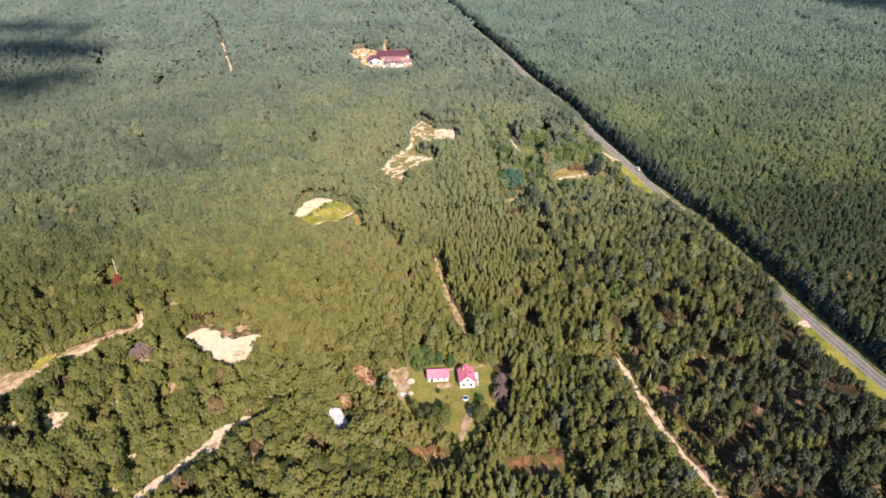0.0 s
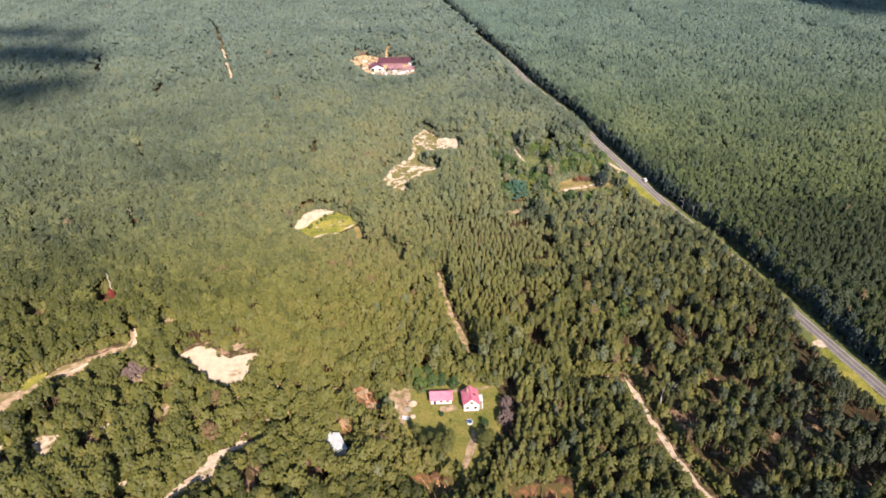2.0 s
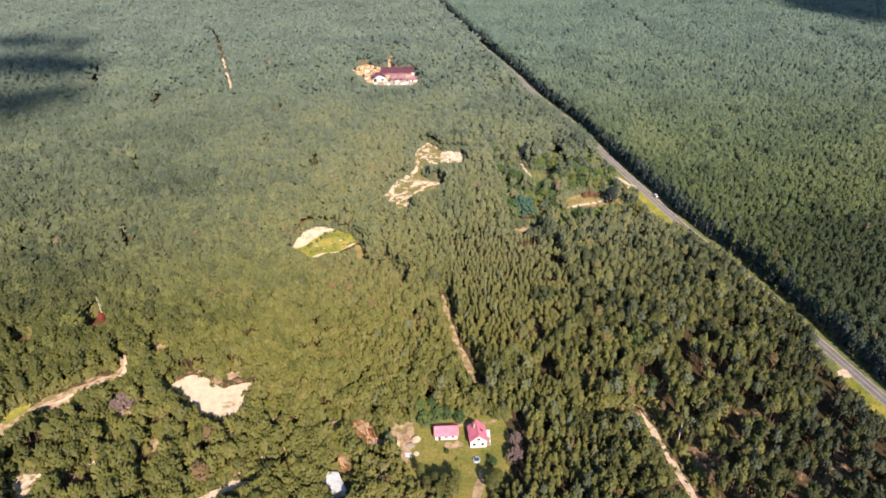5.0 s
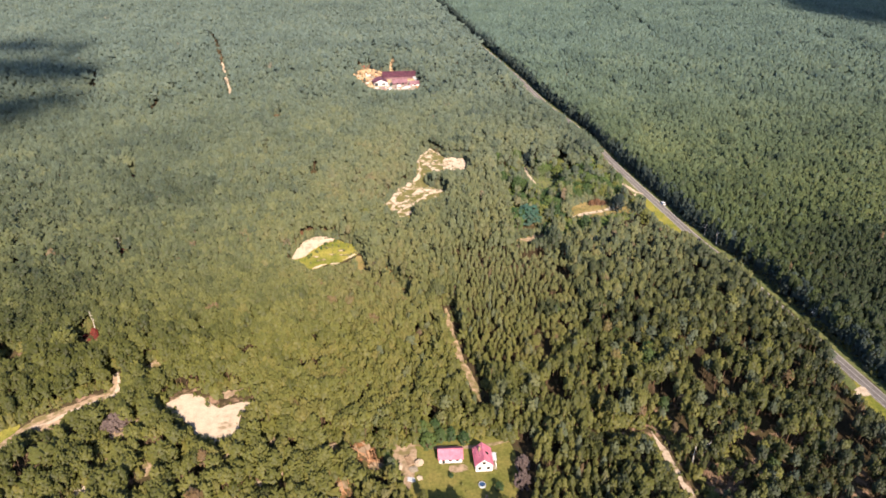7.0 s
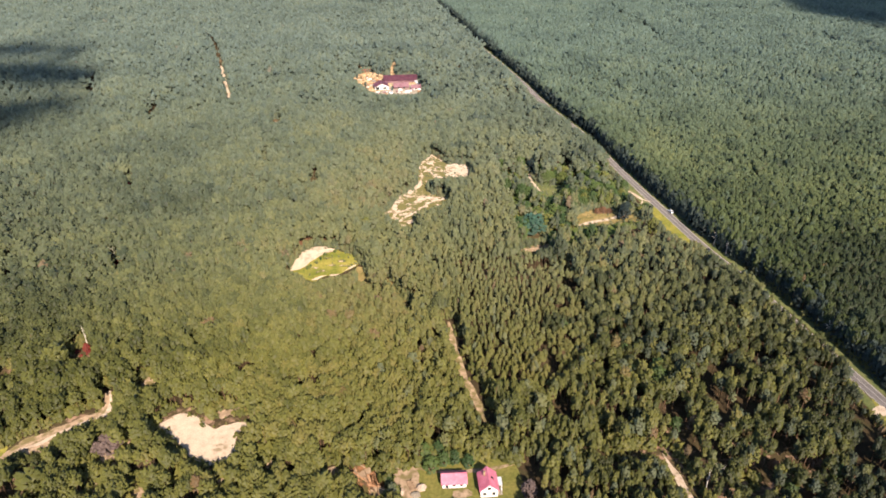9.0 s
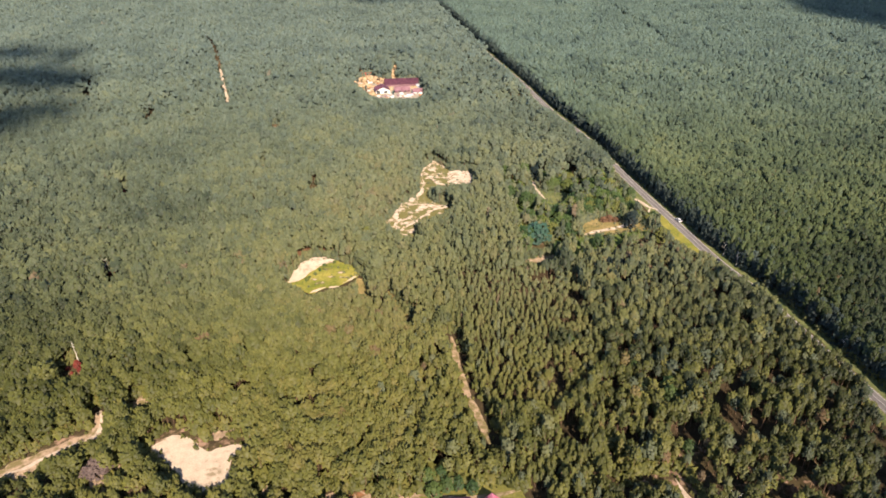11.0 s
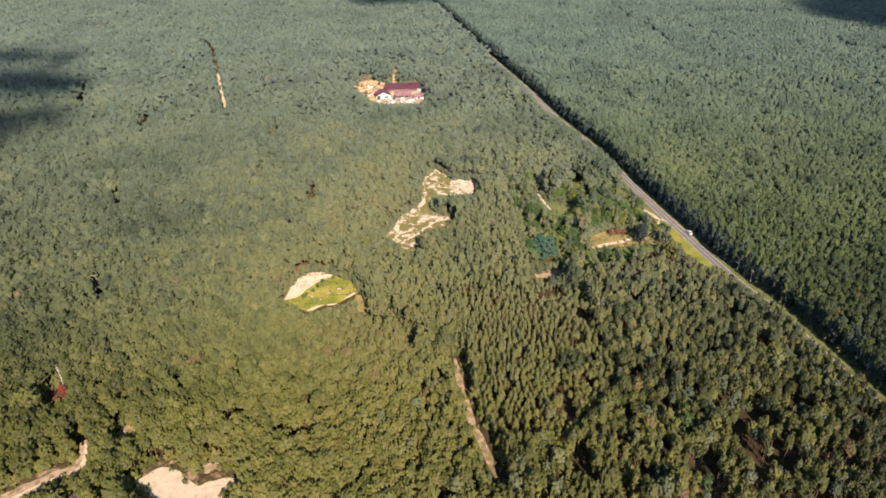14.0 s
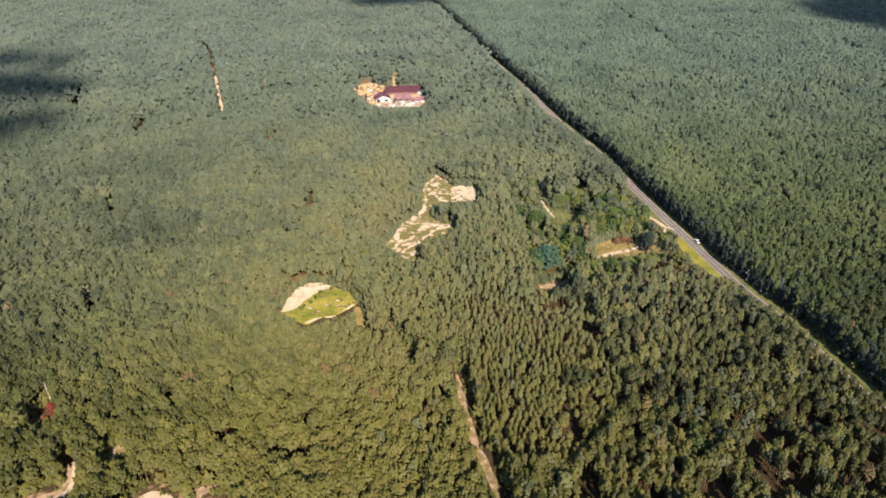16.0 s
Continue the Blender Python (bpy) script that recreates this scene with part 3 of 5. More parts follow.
def wood(name, label, y0, y1, spacing, east, templates, mat, seed, trunks=True, apart=None):
    """A stretch of wood in one mesh; the trees inside the stretch of plan 'apart' are handed back instead."""
    g = np.random.default_rng(seed)
    px, py, h, wide, tint = stand(y0, y1, spacing, east, g)
    single = np.zeros(len(px), bool)
    if apart:
        single = (px > apart[0]) & (px < apart[1]) & (py > apart[2]) & (py < apart[3])
    rest = (px[single], py[single], h[single], wide[single], tint[single])
    px, py, h, wide, tint = (a[~single] for a in (px, py, h, wide, tint))
    blend = np.array([noise.noise((x * 0.03, y * 0.03, 8.0)) for x, y in zip(px, py)])
    narrow = np.interp(px, [-20, 25, 80], [-0.6, 0.5, 0.0]) * np.interp(py, [330, 480], [1, 0]) + 0.8 * blend + g.normal(0, 0.15, len(px)) + (0.55 if east else 0.0) > 0.3
    got = [scatter(k, px[c], py[c], h[c], wide[c], tint[c], g) for k, c in zip(templates, (~narrow, narrow)) if c.any()]
    v, f, t, w = got[0]
    if len(got) == 2:
        f = np.concatenate([f, got[1][1] + len(v)])
        v, t, w = (np.concatenate([a, got[1][k]]) for a, k in ((v, 0), (t, 2), (w, 3)))
    # painted haze by depth, a little more or less from tree to tree
    grey = np.clip(haze_tone(v[:, 1]) * (np.interp(v[:, 1], [300, 560], [0.3, 1.0]) if east else 1.0) * (0.8 + 0.4 * ((t * 97) % 1.0)), 0, 1)
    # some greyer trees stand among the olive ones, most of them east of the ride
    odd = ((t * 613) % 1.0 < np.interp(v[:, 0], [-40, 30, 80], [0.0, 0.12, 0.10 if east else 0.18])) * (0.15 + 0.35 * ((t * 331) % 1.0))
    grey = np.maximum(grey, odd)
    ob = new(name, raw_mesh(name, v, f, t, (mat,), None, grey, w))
    tagged(ob, label, "woodland", "pine woods", "stuff")
    if trunks:
        v, f, t, w = scatter([trunk_template(3, 0.8, 0.013)], px, py, h, np.ones(len(px)), tint, g)
        st = new("trunks", raw_mesh("trunks", v, f, t, (BARK,)))
        st.parent = ob
        tagged(st, "reddish bark of standing pine trunks", kind="stuff")
    return rest


def tree_kind(name, label, templates, crown_mat, bark_mat, tints, thick=0.014, top=0.75, category="tree", group="", grey=0.0):
    """Prototypes of a single tree, one metre high, with trunk and crown as parts."""
    kinds = []
    for (v, f), tint in zip(templates, tints):
        tv, tf = trunk_template(6, top, thick)
        root = new(name)
        for pname, pv, pf, pm in (("trunk", tv, tf, bark_mat), ("crown", v, f, crown_mat)):
            p = new(pname, raw_mesh(pname, pv, pf, np.full(len(pv), tint), (pm,), None, np.full(len(pv), grey), crown_way(pv)))
            p.parent = root
        tagged(root, label, category, group)
        kinds.append(root)
    return kinds


def plant(kinds, places, g):
    """Copies of the prototypes at (x, y, height, width); the first ones are the prototypes themselves."""
    fresh = list(kinds)
    for x, y, h, w in places:
        k = kinds[int(g.integers(0, len(kinds)))]
        m = Matrix.Translation((x, y, 0)) @ Matrix.Rotation(g.uniform(0, 6.28), 4, "Z")
        ob = fresh.pop() if fresh else copy_thing(k, m)
        ob.matrix_basis = m @ Matrix.Diagonal((h * w, h * w, h, 1))


def kinds(tufts, size, seed, core=8):
    """Round-headed old pines, and narrow pointed ones."""
    full = [crown_template(tufts, size * 0.92, 0.178, 0.56, np.random.default_rng(seed + i), core, 0.42, 2.6, 0.65) for i in range(12)]
    slim = [crown_template(tufts, size * 0.84, 0.146, 0.42, np.random.default_rng(seed + 20 + i), core, 0.28, 1.7, 0.9) for i in range(12)]
    return full, slim


T_HERO, T_NEAR, T_MID, T_FAR = kinds(110, 0.050, 100), kinds(24, 0.097, 200), kinds(9, 0.150, 300), kinds(3, 0.225, 400, 4)

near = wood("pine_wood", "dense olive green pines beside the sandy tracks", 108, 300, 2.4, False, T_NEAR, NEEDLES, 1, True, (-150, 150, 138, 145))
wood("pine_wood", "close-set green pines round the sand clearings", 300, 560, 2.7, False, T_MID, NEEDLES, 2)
wood("pine_wood", "far pine wood, haze-paled to grey-green, reaching to the distance", 560, 1150, 3.45, False, T_FAR, NEEDLES, 3, False)
wood("pine_wood", "dense green pines under the flight line", -90, 108, 4.0, False, T_MID, NEEDLES, 9)
wood("pine_plantation", "even-aged pines in a dense block beside the road", 110, 300, 2.4, True, T_NEAR, YOUNG, 4)
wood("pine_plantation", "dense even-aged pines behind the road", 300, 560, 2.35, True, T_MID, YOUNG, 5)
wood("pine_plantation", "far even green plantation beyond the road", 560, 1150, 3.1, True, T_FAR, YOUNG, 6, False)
PINES = tree_kind("pine_tree", "olive green pine with a ragged crown", T_HERO[0][:6] + T_HERO[1][:6], NEEDLES, BARK, np.linspace(0.1, 0.85, 12), group="pines at the edge of the wood")
nearest = sorted(zip(*near[:4]), key=lambda q: q[1])
plant(PINES, nearest[:300], np.random.default_rng(8))
if len(nearest) > 300:
    q = np.array(nearest[300:])
    v, f, t, w = scatter(T_NEAR[1], q[:, 0], q[:, 1], q[:, 2], q[:, 3], rng.uniform(0.1, 0.8, len(q)), rng)
    tagged(new("pine_wood", raw_mesh("pine_wood", v, f, t, (NEEDLES,), None, None, w)), "olive green pines behind the edge of the wood", "woodland", "pine woods", "stuff")


# Low bushes and saplings along the rims of the openings.
rim = np.zeros(GX.shape, bool)
for dx, dy in ((2, 0), (-2, 0), (0, 2), (0, -1), (2, 2), (-2, 2), (1, 1), (-1, 1), (1, -1), (-1, -1)):
    rim |= np.roll(np.roll(seen, dy, 0), dx, 1)
rim &= ~bare & (GY < 720) & (np.abs(GX) < 0.57 * GY + 105)
g = np.random.default_rng(31)
ry, rx = np.nonzero(rim)
pick = g.random(len(rx)) < 0.75
rx, ry = rx[pick], ry[pick]
bx, by = GX[ry, rx] + g.uniform(-0.8, 0.8, len(rx)), GY[ry, rx] + g.uniform(-0.8, 0.8, len(rx))
bh = np.minimum(g.uniform(1.4, 5.0, len(rx)), np.maximum(LIMIT[ry, rx], 0.9))
# taller growth closes the far sides of the openings down to the ground
back = np.zeros(GX.shape, bool)
for dx, dy in ((0, 1), (0, 2), (0, 3), (1, 2), (-1, 2), (1, 3), (-1, 3)):
    back |= np.roll(np.roll(seen, dy, 0), dx, 1)
back &= ~bare & ~seen & (GY > 130) & (GY < 740) & (GX < 118) & (g.random(GX.shape) < 0.5)
ky, kx = np.nonzero(back)
bx, by = np.r_[bx, GX[ky, kx] + g.uniform(-0.7, 0.7, len(kx))], np.r_[by, GY[ky, kx] + g.uniform(-0.7, 0.7, len(kx))]
bh = np.r_[bh, np.minimum(g.uniform(2.5, 6.5, len(kx)), np.maximum(LIMIT[ky, kx], 0.9))]
# a hedge of saplings on the western shoulder, where the trees crowd the road
hy = np.arange(234, 336, 0.3)
hx = road_x(hy) - g.uniform(3.4, 7.0, len(hy))
bx, by, bh = np.r_[bx, hx], np.r_[by, hy], np.r_[bh, g.uniform(2.0, 5.0, len(hy))]
# the dense skirt of the plantation along the road, boughs down to the ground
SKIRT = [crown_template(34, 0.085, 0.19, 0.03, np.random.default_rng(560 + i), 8, 0.25, 1.8, 0.9) for i in range(8)]
SKIRT_FAR = [crown_template(12, 0.14, 0.19, 0.03, np.random.default_rng(570 + i), 8, 0.25, 1.8, 0.9) for i in range(6)]
for y0, y1, gap, sort in ((110, 430, 2.5, SKIRT), (430, 1150, 2.9, SKIRT_FAR)):
    ey = np.repeat(np.arange(y0, y1, gap), 2)
    inner = np.arange(len(ey)) % 2
    ex = road_x(ey) + np.interp(ey, [230, 260, 310, 350], [7.0, 8.6, 8.6, 6.2]) + inner * 2.6 + g.uniform(-0.7, 0.7, len(ey))
    eh = g.uniform(8.5, 12.5, len(ey)) + inner * 1.2
    # the needle colour carries the shade of the face towards the road
    v, f, t, w = scatter(sort, ex, ey + g.uniform(-0.9, 0.9, len(ey)), eh, g.uniform(0.75, 1.05, len(ey)), g.uniform(0.3, 1.0, len(ey)), g)
    tagged(new("plantation_edge", raw_mesh("plantation_edge", v, f, t, (SHADED_SPRUCE,), None, None, w)), "dense edge trees branched to the ground beside the road, darkened for shade", "woodland", "pine woods", "stuff")
# weeds on the diggings and glades
inner = np.zeros(GX.shape, bool)
for dx, dy in ((1, 0), (-1, 0), (0, 1), (0, -1)):
    inner |= np.roll(np.roll(~seen, dy, 0), dx, 1)
inner &= seen & (GY > 120) & (GY < 480) & (GX < 125)
iy, ix = np.nonzero(inner & (g.random(GX.shape) < 0.45))
bx, by = np.r_[bx, GX[iy, ix] + g.uniform(-0.9, 0.9, len(ix))], np.r_[by, GY[iy, ix] + g.uniform(-0.9, 0.9, len(ix))]
bh = np.r_[bh, g.uniform(0.5, 1.9, len(ix))]
for poly, share in ((SANDS, 0.20), (GLADE_E, 0.22), (GLADE_N, 0.38), ([(60, 345), (62, 385), (68, 425), (95, 415), (118, 395), (104, 385), (84, 380), (76, 355)], 0.12), (GLADE_S, 0.10), (QUARRY, 0.10), (YARD, 0.012), (WORKS, 0.03), (TRACK_W, 0)):
    if share:
        wy, wx = np.nonzero(inside(poly) & (g.random(GX.shape) < share))
        bx, by = np.r_[bx, GX[wy, wx] + g.uniform(-0.7, 0.7, len(wx))], np.r_[by, GY[wy, wx] + g.uniform(-0.7, 0.7, len(wx))]
        bh = np.r_[bh, g.uniform(0.4, 1.5, len(wx))]
BUSH = [crown_template(7, 0.32, 0.42, 0.02, np.random.default_rng(500 + i), 8, 0.3, 2.5, 0.8) for i in range(8)]
v, f, t, w = scatter(BUSH, bx, by, bh, g.uniform(0.6, 1.1, len(bx)), g.uniform(0.3, 0.85, len(bx)), g)
tagged(new("undergrowth", raw_mesh("undergrowth", v, f, t, (NEEDLES,), None, haze_tone(v[:, 1]), w)), "low olive bushes along the edges of clearings", "bushes", "", "stuff")


# ---- ground ----
def part(name, bm, mat, parent=None, label=""):
    me = bpy.data.meshes.new(name)
    bm.to_mesh(me)
    bm.free()
    me.materials.append(mat)
    ob = new(name, me)
    if parent:
        ob.parent = parent
    return tagged(ob, label)


def sheet(name, label, category, poly, mat, z, rag=1.2, mound=0.0):
    """A low patch of ground with a ragged edge, its rim sunk into the floor."""
    cx, cy = sum(p[0] for p in poly) / len(poly), sum(p[1] for p in poly) / len(poly)
    ring = [(p.x, p.y) for p in smooth_line(poly + poly[:1], 1.0)][:-1]
    bm = bmesh.new()
    rings = []
    steps = ((0.0, -0.05), (0.3, z)) if not mound else ((0.0, -0.05), (0.3, z), (0.7, z + mound * 0.6), (0.35, z + mound))
    area = sum(p[0] * q[1] - q[0] * p[1] for p, q in zip(ring, ring[1:] + ring[:1]))
    for k, (s, zz) in enumerate(steps):
        row = []
        for i, (x, y) in enumerate(ring):
            n = noise.noise((x * 0.35, y * 0.35, 5.0)) + 0.6 * noise.noise((x * 0.9, y * 0.9, 9.0))
            d = rag * n * (1 if k < 2 else 0.4)
            if k < 2:                                # the rim: moved square to its own line
                (xa, ya), (xb, yb) = ring[i - 2], ring[(i + 2) % len(ring)]
                l = math.copysign(math.hypot(xb - xa, yb - ya) or 1, area)
                ox, oy = (yb - ya) / l * (d * 0.7 - s), (xa - xb) / l * (d * 0.7 - s)
                px, py = x + ox, y + oy
            else:
                l = math.hypot(x - cx, y - cy) or 1
                px, py = cx + (x - cx) * (s + d / l), cy + (y - cy) * (s + d / l)
            row.append(bm.verts.new((px, py, zz + 0.06 * noise.noise((x, y, k)))))
        rings.append(row)
    for a, b in zip(rings, rings[1:]):
        for i in range(len(a)):
            j = (i + 1) % len(a)
            bm.faces.new((a[i], a[j], b[j], b[i]))
    bm.faces.new(rings[-1])
    bmesh.ops.recalc_face_normals(bm, faces=bm.faces)
    return tagged(part(name, bm, mat), label, category, "", "structure")


def strip(name, label, category, pts, left, right, mat, z, rag=0.0, parent=None, step=3.0, rise=0.0):
    """A ribbon of ground along a line, from left to right of it in metres."""
    line = smooth_line(pts, step)
    bm = bmesh.new()
    rows = []
    for i, p in enumerate(line):
        d = (line[min(i + 1, len(line) - 1)] - line[max(i - 1, 0)]).normalized()
        n = Vector((d.y, -d.x, 0))
        taper = min(1.0, 0.35 + 0.25 * i, 0.35 + 0.25 * (len(line) - 1 - i)) if rag else 1.0
        r1 = rag * (noise.noise((p.x * 0.2, p.y * 0.2, 1)) + 0.7 * noise.noise((p.x * 0.6, p.y * 0.6, 2)))
        r2 = rag * (noise.noise((p.x * 0.2, p.y * 0.2, 7)) + 0.7 * noise.noise((p.x * 0.6, p.y * 0.6, 8)))
        l, r = (left + r1) * taper, (right + r2) * taper
        rows.append([bm.verts.new(p + n * o + Vector((0, 0, zz))) for o, zz in ((l, -0.05), (l + 0.25, z), ((l + r) / 2, z + rise), (r - 0.25, z), (r, -0.05))])
    for a, b in zip(rows, rows[1:]):
        for i in range(4):
            bm.faces.new((a[i], a[i + 1], b[i + 1], b[i]))
    bmesh.ops.recalc_face_normals(bm, faces=bm.faces)
    ob = part(name, bm, mat, parent)
    return tagged(ob, label, category, "", "structure") if parent is None else ob


bm = bmesh.new()
bmesh.ops.create_grid(bm, x_segments=40, y_segments=40, size=4500)
bmesh.ops.translate(bm, verts=bm.verts, vec=(0, 1000, 0))
tagged(part("ground", bm, FLOOR), "brown woodland floor of needle litter and moss", "ground", "", "structure")
road = strip("road", "straight two-lane grey asphalt road through pine woods", "road", ROAD, -2.5, 2.5, ASPHALT, 0.12, 0, None, 8, 0.06)
strip("shoulder", "", "", ROAD, -2.95, -2.4, SHOULDER, 0.09, 0.15, road, 8)
strip("shoulder", "", "", ROAD, 2.4, 2.95, SHOULDER, 0.09, 0.15, road, 8)
strip("edge_line", "", "", ROAD, -2.34, -2.22, LINEPAINT, 0.135, 0, road, 8)
strip("edge_line", "", "", ROAD, 2.22, 2.34, LINEPAINT, 0.135, 0, road, 8)
strip("centre_line", "", "", ROAD, -0.06, 0.06, LINEPAINT, 0.195, 0, road, 8)
strip("verge", "yellow-green grass verge along the road", "grass verge", ROAD[:11], -8.0, -2.8, VERGE, 0.05, 1.0, None, 6)
strip("verge", "sunlit grass strip between road and plantation", "grass verge", ROAD[:19], 2.8, 8.6, VERGE, 0.05, 0.8, None, 6)
strip("verge", "broad yellow-green verge on the near stretch of road", "grass verge", NEAR_VERGE, -9.0, -2.8, MEADOW, 0.075, 0.9, None, 5)
sheet("verge", "wide mown grass verge beside the lay-by", "grass verge", [(134, 386), (138, 384), (149, 328), (144, 326), (133, 352), (130, 372)], MEADOW, 0.07)
layby = strip("layby", "pale sand lay-by curving off the road", "lay-by", [(123.6, 407), (126.6, 405.5), (129, 400.5), (131, 394.5), (136.5, 389.5)], -1.1, 1.1, SAND, 0.14, 0.5, None, 1.5)
strip("spur", "", "", [(131.6, 393), (129.6, 389), (128, 382.5)], -0.8, 0.8, SAND, 0.17, 0.4, layby, 1.5)
sheet("layby", "small pale sand apron beside the road", "lay-by", APRON, SAND, 0.13, 0.5)
sheet("undergrowth_floor", "lush grass under leafy trees", "grass", [(48, 332), (46, 380), (48, 446), (84, 452), (118, 447), (124, 420), (125, 384), (122, 362), (104, 352), (84, 340), (70, 330)], UNDER, 0.03, 1.5)
sheet("thin_soil", "pinkish thin sandy soil under open pines", "ground", [(-215, 60), (-205, 150), (-170, 172), (-140, 192), (-112, 214), (-88, 206), (-56, 196), (-36, 184), (-28, 160), (-40, 110), (-60, 60)], THIN, 0.02, 3.0)
sheet("thin_soil", "reddish sandy soil under open pines beside the track", "ground", [(40, 90), (38, 135), (52, 165), (74, 200), (100, 215), (132, 205), (150, 160), (160, 90)], THIN, 0.02, 3.0)
sheet("sand_bank", "reddish bare bank behind the sand pit", "bank", PIT_BANK, THIN, 0.06, 1.0)
strip("sand_bank", "reddish bare bank along the sand track", "bank", [(x - 0.6, y + 3.6) for x, y in TRACK_W[6:13]], -1.6, 1.6, THIN, 0.05, 0.8)
sheet("sand_pit", "bare pale sand pit among pines", "sand pit", PIT, PALE, 0.10, 0.7)
strip("track", "wide reddish sand track between pines", "track", TRACK_W, -2.6, 2.6, SANDY, 0.07, 1.2)
strip("sand_lane", "pale trodden sand along the track", "sand", TRACK_W[7:], 0.2, 2.0, SAND, 0.19, 0.9, None, 1.5)
strip("sand_lane", "pale trodden sand along the track", "sand", TRACK_W[3:8], 1.0, 2.2, SAND, 0.19, 0.7, None, 1.5)
strip("track", "narrow pale sand track", "track", TRACK_SW, -2.2, 2.4, SAND, 0.07, 1.6)
strip("track", "sandy shoulders of the rutted track", "track", TRACK_E, -3.0, 3.4, THIN, 0.05, 1.2)
strip("track", "pale rutted sand track through pines", "track", TRACK_E, -1.1, 1.3, SAND, 0.08, 1.3)
strip("track", "short sandy side track", "track", TRACK_EN, -1.2, 1.2, THIN, 0.07, 0.8)
strip("track", "grassy orange-brown forest ride", "track", RIDE, -1.6, 1.4, SANDY, 0.07, 0.6)
strip("track", "sandy path through a grassy glade", "track", PATH_N, -1.1, 1.1, SAND, 0.13, 0.6, None, 1.5)
for poly in FELLED:
    sheet("felled_ground", "rusty needle litter where trees were felled", "ground", poly, LITTER, 0.07, 1.0)
strip("track", "overgrown forest ride", "track", RIDE_N, -1.2, 1.2, DRYGRASS, 0.07, 0.5)
strip("track", "pale sandy cutting in the far wood", "track", CUT[:4], -1.6, 1.6, SAND, 0.07, 1.0)
strip("track", "dark grassy ride in the far plantation", "track", FAR_TRACK, -3.0, 3.0, LAWN, 0.07, 0.8)
sheet("yard", "mown grass yard round a farmhouse", "yard", YARD, LAWN, 0.08, 1.0)
sheet("quarry_floor", "bright grass on the floor of an old quarry", "quarry", QUARRY, MEADOW, 0.08, 1.0)
sheet("sands", "weedy sand diggings in a clearing", "sand pit", SANDS, SCRUB, 0.10, 1.2)
lift = 0.0
for pts, half in (([(1, 452), (7, 462), (12, 471), (17, 462), (22, 455)], 1.7), ([(1, 452), (3, 441), (2.5, 424), (-3, 412), (-9, 405)], 1.4), ([(4, 441), (10, 443), (17, 442), (22, 436)], 1.4),
                  ([(-9, 405), (-3, 404), (6, 402), (19, 400)], 1.5), ([(18, 400), (8, 396), (0, 385), (-7, 375)], 1.4), ([(-10, 405), (-13, 394), (-12, 383), (-12, 372), (-7, 364), (-1, 364)], 1.7),
                  ([(-18, 384), (-10, 384), (-4, 388)], 1.6), ([(7, 442), (12, 434), (19, 429)], 1.3)):
    strip("sand_lane", "bright bare sand lane through weedy diggings", "sand", pts, -half * 0.8, half * 0.8, SAND, 0.20 + lift, 2.1, None, 1.2)
    lift += 0.03
blob = random.Random(17)
for x, y in ((4, 449), (9, 456), (14, 448), (3, 434), (7, 444), (-4, 408), (-9, 398), (-5, 393), (-13, 388), (3, 400), (10, 399), (-8, 380), (-10, 372), (-4, 370), (12, 436), (26, 434), (5, 390), (-14, 396), (0, 396), (20, 448)):
    r = blob.uniform(1.0, 2.6)
    sheet("sand_patch", "ragged bare sand patch in the diggings", "sand patch", [(x + r * 1.3 * math.cos(k * math.pi / 4) * blob.uniform(0.6, 1.3), y + r * math.sin(k * math.pi / 4) * blob.uniform(0.6, 1.3)) for k in range(8)], SAND, 0.15 + lift, 1.0)
    lift += 0.004
sheet("sand_floor", "bare pinkish sand floor in the diggings", "sand", [(20, 455), (33, 452), (35, 440), (31, 431), (22, 427), (18, 440)], SAND, 0.17, 2.2)
bank = sheet("sand_bank", "steep bare sand bank of an old quarry", "bank", [(-62.6, 322), (-61.8, 327), (-59.5, 337), (-57, 342.5), (-50, 345.5), (-43, 343), (-42, 339.5), (-46.6, 337.7), (-52.6, 330.7), (-55.5, 324.6), (-59.8, 321.5)], PALE, 0.22, 0.9, 1.0)
for x, y, r in ((-47, 320, 1.6), (-42, 326, 1.3), (-38, 330, 1.7), (-50, 324, 1.2), (-36, 325, 1.4), (-44, 333, 1.2)):
    sheet("sand_patch", "thin weedy sand patch in quarry grass", "sand patch", [(x + r * 1.8 * math.cos(k * math.pi / 4) * blob.uniform(0.5, 1.3), y + r * math.sin(k * math.pi / 4) * blob.uniform(0.5, 1.3)) for k in range(8)], SCRUB, 0.15, 1.0)
for pts in ([(-50.5, 312.2), (-47.5, 314.5), (-44, 316.5)], [(-42.5, 316.6), (-40, 316.8), (-38, 317.4)], [(-36.5, 319.6), (-33.2, 322.9), (-29.7, 326.8)]):
    strip("sand_lane", "broken bare sand lip at the quarry mouth", "sand", pts, -0.75, 0.75, PALE, 0.20, 1.3, None, 1.2)
sheet("worn_ground", "brown worn ground beside the quarry", "clearing", QUARRY_END, DRYGRASS, 0.12, 0.9)
strip("sand_lane", "bright sand strip in a grassy clearing", "sand", [(87, 362.5), (94, 365.5), (102, 368), (110, 371), (117, 376)], -1.5, 1.5, SAND, 0.16, 0.7, None, 2.0)
sheet("worn_ground", "reddish worn end of the sand track", "track", WEST_END, SANDY, 0.11, 1.2)
sheet("worn_ground", "wide pinkish bend of the sand track", "track", WIDE_W, SANDY, 0.12, 1.2)
sheet("grass_island", "yellow-green grass island on the sand track", "grass", ISLAND, MEADOW, 0.15, 0.6)
sheet("glade", "grassy sand clearing beside the lay-by", "clearing", GLADE_E, DRYGRASS, 0.08, 1.0)
